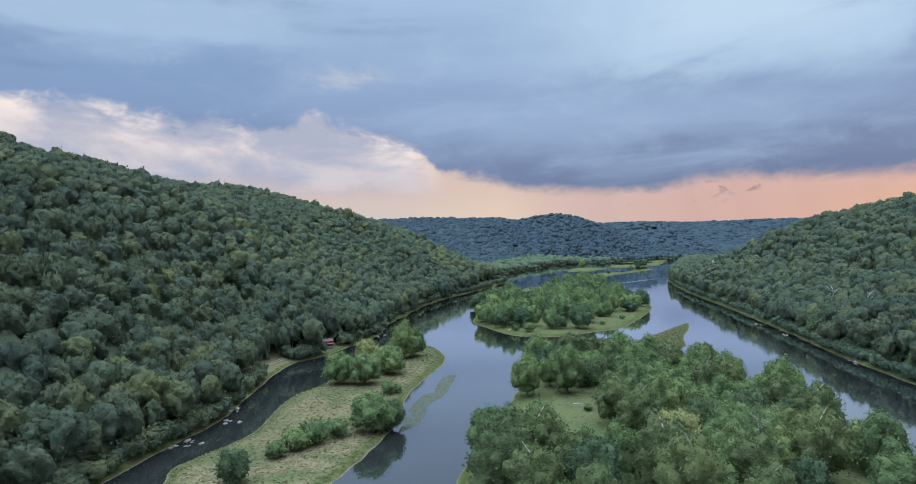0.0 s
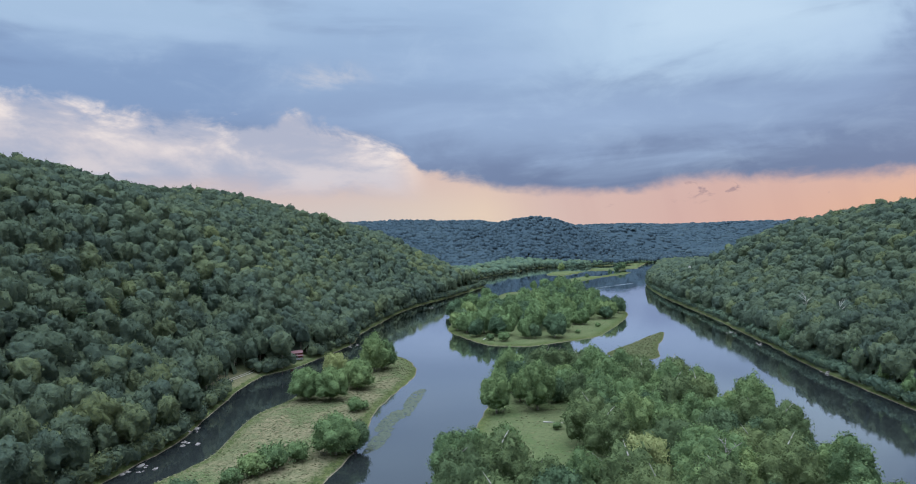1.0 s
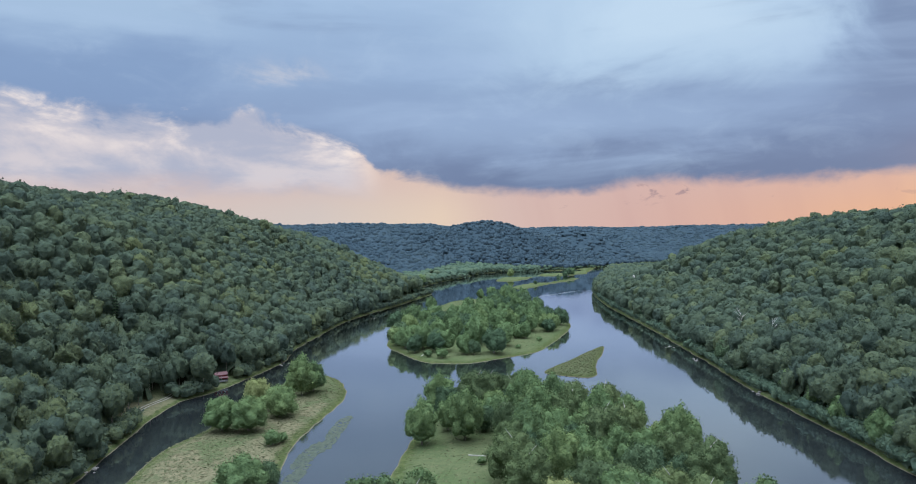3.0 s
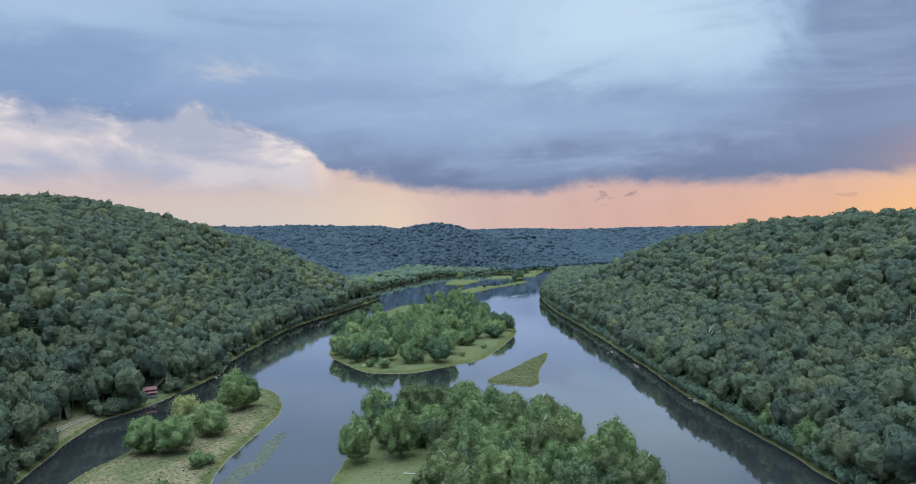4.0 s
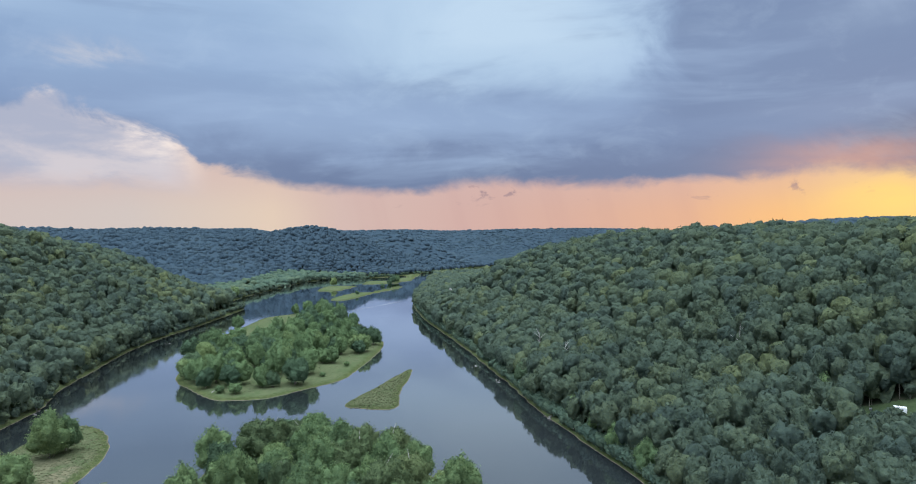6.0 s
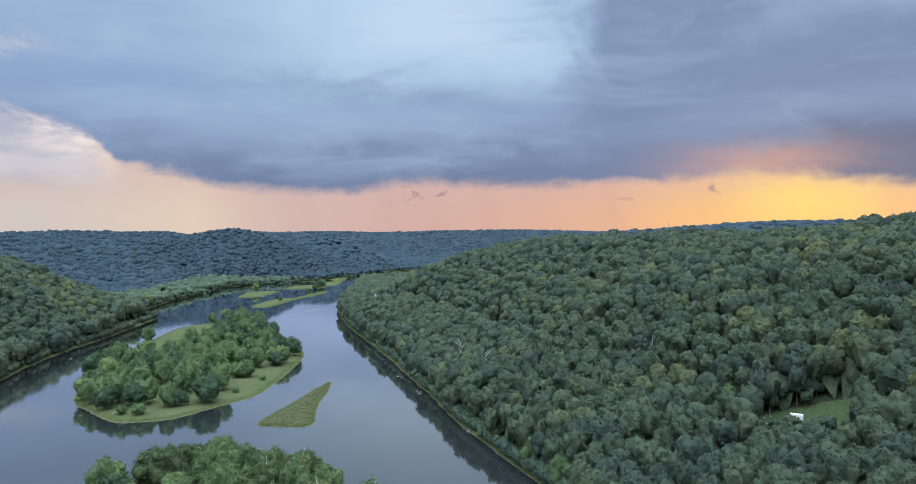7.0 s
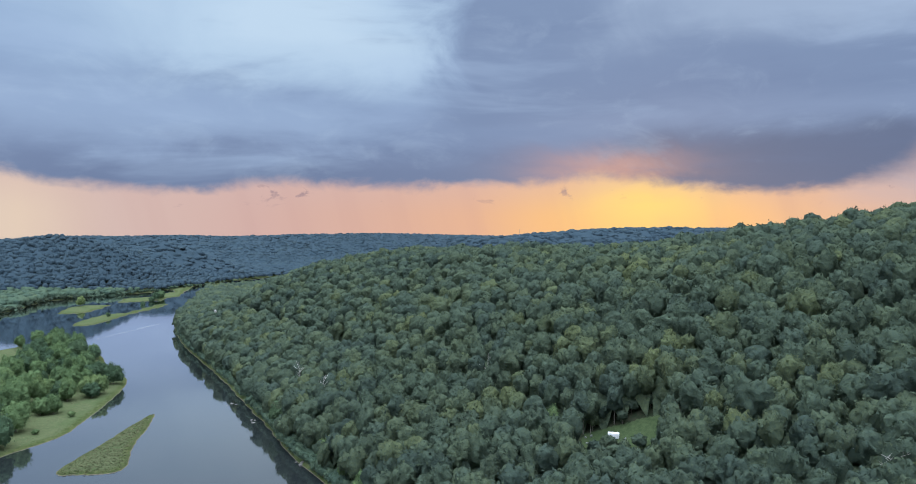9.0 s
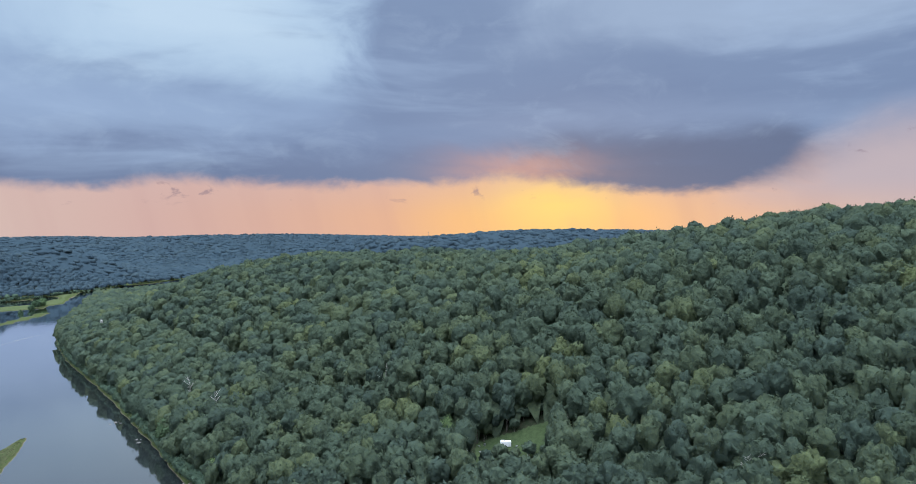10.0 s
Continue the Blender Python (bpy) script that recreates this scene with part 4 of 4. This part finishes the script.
trailer(291.8, 210.0, 128)
lawn_x, lawn_y = np.linspace(270, 332, 41), np.linspace(172, 236, 43)
gx, gy = np.meshgrid(lawn_x, lawn_y)
ahead, aside = yard_axes(gx, gy)
edge = np.maximum(np.abs(ahead - 3) / 9, np.abs(aside + 6.5) / 18) + 0.12 * rough(gx, gy, 9, 71.0)
tagged(new("lawn", sheet("lawn", lawn_x, lawn_y, height(gx, gy) + 0.12 - 3.0 * np.clip(edge - 0.95, 0, 1), M_LAWN)), "rough mown grass in a clearing of the woods", "lawn", kind="structure")


def shed(x, y, turn):
    c = new("shed")
    tagged(c, "low shed with a grey shingled roof half hidden by trees", "shed")
    solid("wall", boxes((0, 0, -1.2, 6.0, 4.5, 3.6)), M_STONE, c)
    solid("roof", gable(6.0, 4.5, 1.2, 0.4), M_SHED, c, "grey shingled roof", pose(0, 0, 2.4))
    solid("door", boxes((0, -2.27, 0, 1.0, 0.06, 2.0)), M_DARK, c)
    c.matrix_basis = pose(x, y, ground_at(x, y), 0, 0, turn)


shed(284, 190, 30)


def litter(name, label, x, y, w, d, h, turn, mat):
    b = new(name)
    tagged(b, label, "yard clutter", "clutter in the clearing")
    solid("body", boxes((0, 0, 0, w, d, h), bevel=0.06), mat, b)
    solid("lid", boxes((0, 0, h - 0.02, w * 1.06, d * 1.06, 0.07), bevel=0.02), mat, b)
    b.matrix_basis = pose(x, y, ground_at(x, y), 0, 0, turn)


for x, y, w, d, h, turn in ((285, 211, 2.2, 1.2, 0.8, 30), (283.5, 213, 1.4, 1.0, 0.6, 75), (289, 195.5, 1.8, 1.0, 0.5, 10), (287, 193, 1.0, 0.6, 0.4, 50), (288, 189, 0.9, 0.6, 0.5, 20), (286, 187, 0.7, 0.7, 0.6, 0),
                            (281, 210, 1.6, 1.1, 0.5, 110)):
    litter("storage_box", "pale metal storage box on the grass of the clearing", x + 4.5, y + 9.5, w * 0.7, d * 0.7, h * 0.8, turn, M_STEEL)


def bare_tree(x, y, tall, seed, label):
    """A dead tree: leaning tapered trunk, forked limbs and twigs."""
    r = np.random.default_rng(seed)
    t = new("dead_tree")
    tagged(t, label, "dead tree", "dead trees")

    def bough(name, a, b, r0, r1, parent):
        a, b = Vector(a), Vector(b)
        c, f = stem(r0, r1, 0, (b - a).length, 0.0, 6)
        m = Matrix.Translation(a) @ (b - a).to_track_quat("Z", "Y").to_matrix().to_4x4()
        return part(name, quads(name, np.array([m @ Vector(q) for q in c]), f, [M_DEAD], smooth=True), parent)

    top = Vector((r.uniform(-1, 1), r.uniform(-1, 1), tall))
    bough("trunk", (0, 0, -0.5), top, 0.38, 0.08, t)
    for k in range(9):
        base = top * (0.38 + 0.065 * k)
        a, n = r.uniform(0, 6.28), tall * r.uniform(0.16, 0.30)
        end = base + Vector((math.cos(a) * n, math.sin(a) * n, n * r.uniform(0.3, 0.9)))
        limb = bough("limb", base, end, 0.16, 0.05, t)
        for j in range(2):
            mid = base.lerp(end, r.uniform(0.4, 0.8))
            bough("twig", mid, mid + Vector((r.normal() * n * 0.3, r.normal() * n * 0.3, n * 0.35)), 0.07, 0.025, limb)
    t.matrix_basis = pose(x, y, ground_at(x, y))


bare_tree(83, 184, 17, 1, "bleached dead tree standing at the edge of the grove")
for i, (x, y, h) in enumerate(((292, 104, 19), (241, 389, 20), (244, 431, 20), (297, 116, 18), (299, 304, 19))):
    bare_tree(x, y, h, 10 + i, "grey dead tree standing among the leafy woods")


def pine(x, y, tall, seed):
    """A conifer: a straight trunk and tiers of drooping boughs with ragged ends."""
    r = np.random.default_rng(seed)
    t = new("pine_tree")
    tagged(t, "blue-green pine with layered boughs above the leafy canopy", "pine", "pines on the hillside")
    part("trunk", quads("trunk", *stem(0.3, 0.06, -0.5, tall, 0.0, 6), [M_BARK], smooth=True), t)
    tiers = 13
    for k in range(tiers):
        up = 0.25 + 0.73 * k / (tiers - 1)
        reach = 0.24 * tall * (1.08 - up) ** 0.8
        spokes = 18
        a = np.arange(spokes) * 2 * np.pi / spokes + r.uniform(0, 6)
        far = reach * np.where(np.arange(spokes) % 2 == 0, 1.0, 0.45) * r.uniform(0.75, 1.15, spokes)
        rim = np.stack([far * np.cos(a), far * np.sin(a), up * tall - 0.22 * far + r.normal(0, 0.12, spokes)], -1)
        tip = np.array([[0, 0, up * tall + 0.35], [0, 0, up * tall - 0.5]])
        i = np.arange(spokes)
        j = (i + 1) % spokes
        f = np.concatenate([np.stack([i, j, np.full(spokes, spokes)], -1), np.stack([j, i, np.full(spokes, spokes + 1)], -1)])
        part("bough_tier", quads("bough_tier", np.concatenate([rim, tip]), f, [M_BLUE]), t)
    t.matrix_basis = pose(x, y, ground_at(x, y))


for i, (x, y, h) in enumerate(((-144, 388, 25), (-149, 276, 24), (-150, 305, 23), (-115, 539, 24), (-125, 460, 24))):
    pine(x, y, h, 30 + i)


def fallen_log(x, y, length, turn, seed):
    g = new("fallen_log")
    tagged(g, "bleached driftwood log lying on the grass", "log", "driftwood")
    c, f = stem(0.30, 0.14, 0, length, 0.2, 8)
    part("trunk", quads("trunk", c, f, [M_DEAD], smooth=True), g)
    c, f = stem(0.12, 0.04, 0, length * 0.3, 0.5, 6)
    part("branch", quads("branch", c + (0, 0, length * 0.55), f, [M_DEAD], smooth=True), g).matrix_basis = pose(0, 0, 0, 0, 0, 0)
    g.matrix_basis = pose(x, y, ground_at(x, y) + 0.25, 90, 0, turn)


fallen_log(28, 460, 9, 160, 1)
fallen_log(42, 260, 8, 75, 2)
fallen_log(-99, 224, 4, 40, 3)


def boulder(seed):
    r = np.random.default_rng(seed)
    net, f = NETS[3]
    v = net * (1 + r.uniform(-0.22, 0.22, (len(net), 1))) * (1.0, 0.75, 0.5)
    return quads("boulder", v, f, [M_STONE], smooth=True)


STONES = [boulder(s) for s in range(5)]
r = np.random.default_rng(77)
for x, y, n, spread in ((-98, 220, 14, 4), (-96, 246, 6, 3), (-97, 262, 5, 2), (216, 485, 5, 3), (213, 436, 6, 3), (232, 472, 4, 3), (250, 594, 6, 4), (-64, 451, 8, 4), (-17, 667, 4, 3), (205, 345, 6, 4)):
    for k in range(n):
        px, py = x + r.normal() * spread * 0.6, y + r.normal() * spread
        b = tagged(new("boulder", STONES[r.integers(0, 5)]), "pale grey boulder at the water's edge", "rock", "boulders on the banks")
        s = r.uniform(0.4, 1.3)
        b.matrix_basis = pose(px, py, max(ground_at(px, py), -0.3) + 0.1 * s, 0, 0, r.uniform(0, 360)) @ Matrix.Diagonal((s, s, s, 1))


def mast(x, y, top):
    m = new("lattice_mast")
    tagged(m, "slim steel lattice mast on the wooded ridge", "mast")
    z0 = ground_at(x, y)
    for dx, dy in ((-0.5, -0.4), (0.5, -0.4), (0, 0.5)):
        solid("leg", boxes((dx, dy, z0, 0.14, 0.14, top - z0)), M_STEEL, m)
    for k in range(18):
        z = z0 + (top - z0) * (k + 0.5) / 18
        solid("brace", boxes((0, -0.4, z, 1.0, 0.08, 0.08), (0.25, 0.05, z, 0.08, 0.9, 0.08), (-0.25, 0.05, z, 0.08, 0.9, 0.08)), M_STEEL, m)
    m.matrix_basis = pose(x, y, 0)


mast(990, 1018, 128)


def rock_face(x, y):
    """A pale ledge of weathered rock that breaks through the trees at the river's bend."""
    r = np.random.default_rng(5)
    net, f = NETS[4]
    z = ground_at(x, y)
    shapes = []
    for k in range(6):
        v = net * (1 + r.uniform(-0.16, 0.16, (len(net), 1))) * (2.6 - 0.25 * k, 2.2, 2.6)
        shapes.append((v + (r.normal() * 0.7, r.normal() * 0.5, 1.0 + 2.9 * k), f))
    rock = tagged(new("rock_face", quads("rock_face", *joined(shapes), [M_DEAD], smooth=False)), "tall pale grey ledge of rock among the trees at the bend", "rock")
    rock.matrix_basis = pose(x, y, z - 0.5)


rock_face(287, 756)

# single lighter trees that stand out along the foot of the right hillside
for k, x, y, s in ((0, 214, 326, 0.85), (1, 208, 281, 0.8), (2, 222, 408, 0.95), (4, 211, 303, 0.7), (1, 206, 254, 0.9), (0, 232, 480, 0.8), (2, 246, 622, 0.8), (1, 262, 752, 0.8), (4, 276, 233, 0.9), (0, 219, 350, 0.75)):
    stand(FAR_KINDS[k] if y > 380 else KINDS[k], x, y, s)

# trees on the far low islands and the far flats
for k, (x, y) in enumerate(((-31, 861), (-19, 900), (-40, 769), (62, 1047), (85, 1119), (103, 1092), (126, 1187), (160, 1153), (191, 1215), (213, 1210), (25, 1025), (42, 1051), (9, 982), (-6, 960))):
    if ground_at(x, y) > 0.4:
        stand(FAR_KINDS[k % 5], x, y, 0.75 + 0.12 * (k % 4))
for x, y, s in ((322, 1228, 0.9), (334, 1252, 1.0), (346, 1270, 0.9), (352, 1290, 0.8), (300, 1190, 0.7), (226, 1042, 0.5), (150, 790, 0.8), (140, 815, 0.9)):
    stand(FAR_KINDS[rng.integers(0, 5)], x, y, s)


# ---- grass, weeds and broken water ----
def tufts(name, outlines, count, size, label, mat, category, seed, gap=lambda x, y: x < -1e9, z=None, up=True):
    """Blades or floating sprays scattered within outlines of the plan."""
    r = np.random.default_rng(seed)
    px, py = [], []
    for o, n in zip(outlines, count):
        lo, hi = o.min(0), o.max(0)
        x, y = r.uniform(lo[0], hi[0], n * 3), r.uniform(lo[1], hi[1], n * 3)
        ok = (inside_by(x, y, o) > (0.6 if z is None else 0.0)) & ~gap(x, y)
        px.append(x[ok][:n])
        py.append(y[ok][:n])
    x, y = np.concatenate(px), np.concatenate(py)
    n = len(x)
    base = np.column_stack([x, y, height(x, y) - 0.05 if z is None else np.full(n, z)])
    a = r.uniform(0, 2 * np.pi, n)
    s = size * r.uniform(0.5, 1.4, n)
    e = np.column_stack([np.cos(a), np.sin(a), np.zeros(n)]) * s[:, None]
    if up:
        f = np.column_stack([r.normal(0, 0.9, n) * s, r.normal(0, 0.9, n) * s, s * r.uniform(0.2, 0.55, n)])
        co = np.stack([base - e * 0.5, base + e * 0.5, base + e * 0.8 + f, base - e * 0.8 + f * 0.9], 1)
    else:
        f = np.column_stack([-np.sin(a), np.cos(a), np.zeros(n)]) * (s * r.uniform(0.3, 1.0, n))[:, None]
        co = np.stack([base - e, base - f, base + e, base + f], 1)
        co[:, :, 2] += r.uniform(0, 0.02, (n, 1))
    return tagged(new(name, quads(name, co.reshape(-1, 3), np.arange(4 * n).reshape(-1, 4), [mat], tint=r.uniform(0, 1, n))), label, category, kind="stuff")


tufts("meadow_grass", [ISLES[0], ISLES[1], ISLES[2], ISLES[3]], [26000, 14000, 16000, 9000], 0.45, "tall half-dry grass on the islands", M_GRASS, "grass", 41)
STREAKS = [curve([(x - w, y - l), (x + w * 0.4, y - l * 0.5), (x + w, y + l), (x - w * 0.3, y + l * 0.6)], 4) for x, y, w, l in ((-12, 306, 4.5, 17), (-20, 272, 5.0, 15), (-22, 246, 4.0, 14), (-14, 285, 3.5, 12))]
tufts("water_weed", STREAKS, [420, 520, 400, 240], 0.75, "pale green weed drifting on the water", M_WEED, "water plants", 42, z=0.015, up=False)
RIFFLES = [curve([(x - 22, y - 22), (x - 4, y - 8), (x + 24, y + 22), (x + 4, y + 9)], 4) for x, y in ((248, 916), (205, 872))]
tufts("riffle", RIFFLES, [260, 120], 1.0, "streak of broken white water over a shoal", M_FOAM, "rapids", 43, z=0.02, up=False)
for k in (*KINDS, *FAR_KINDS, *SYCAMORES, PALE, SHRUB):
    for o in (k, *k.children_recursive):
        bpy.data.objects.remove(o)
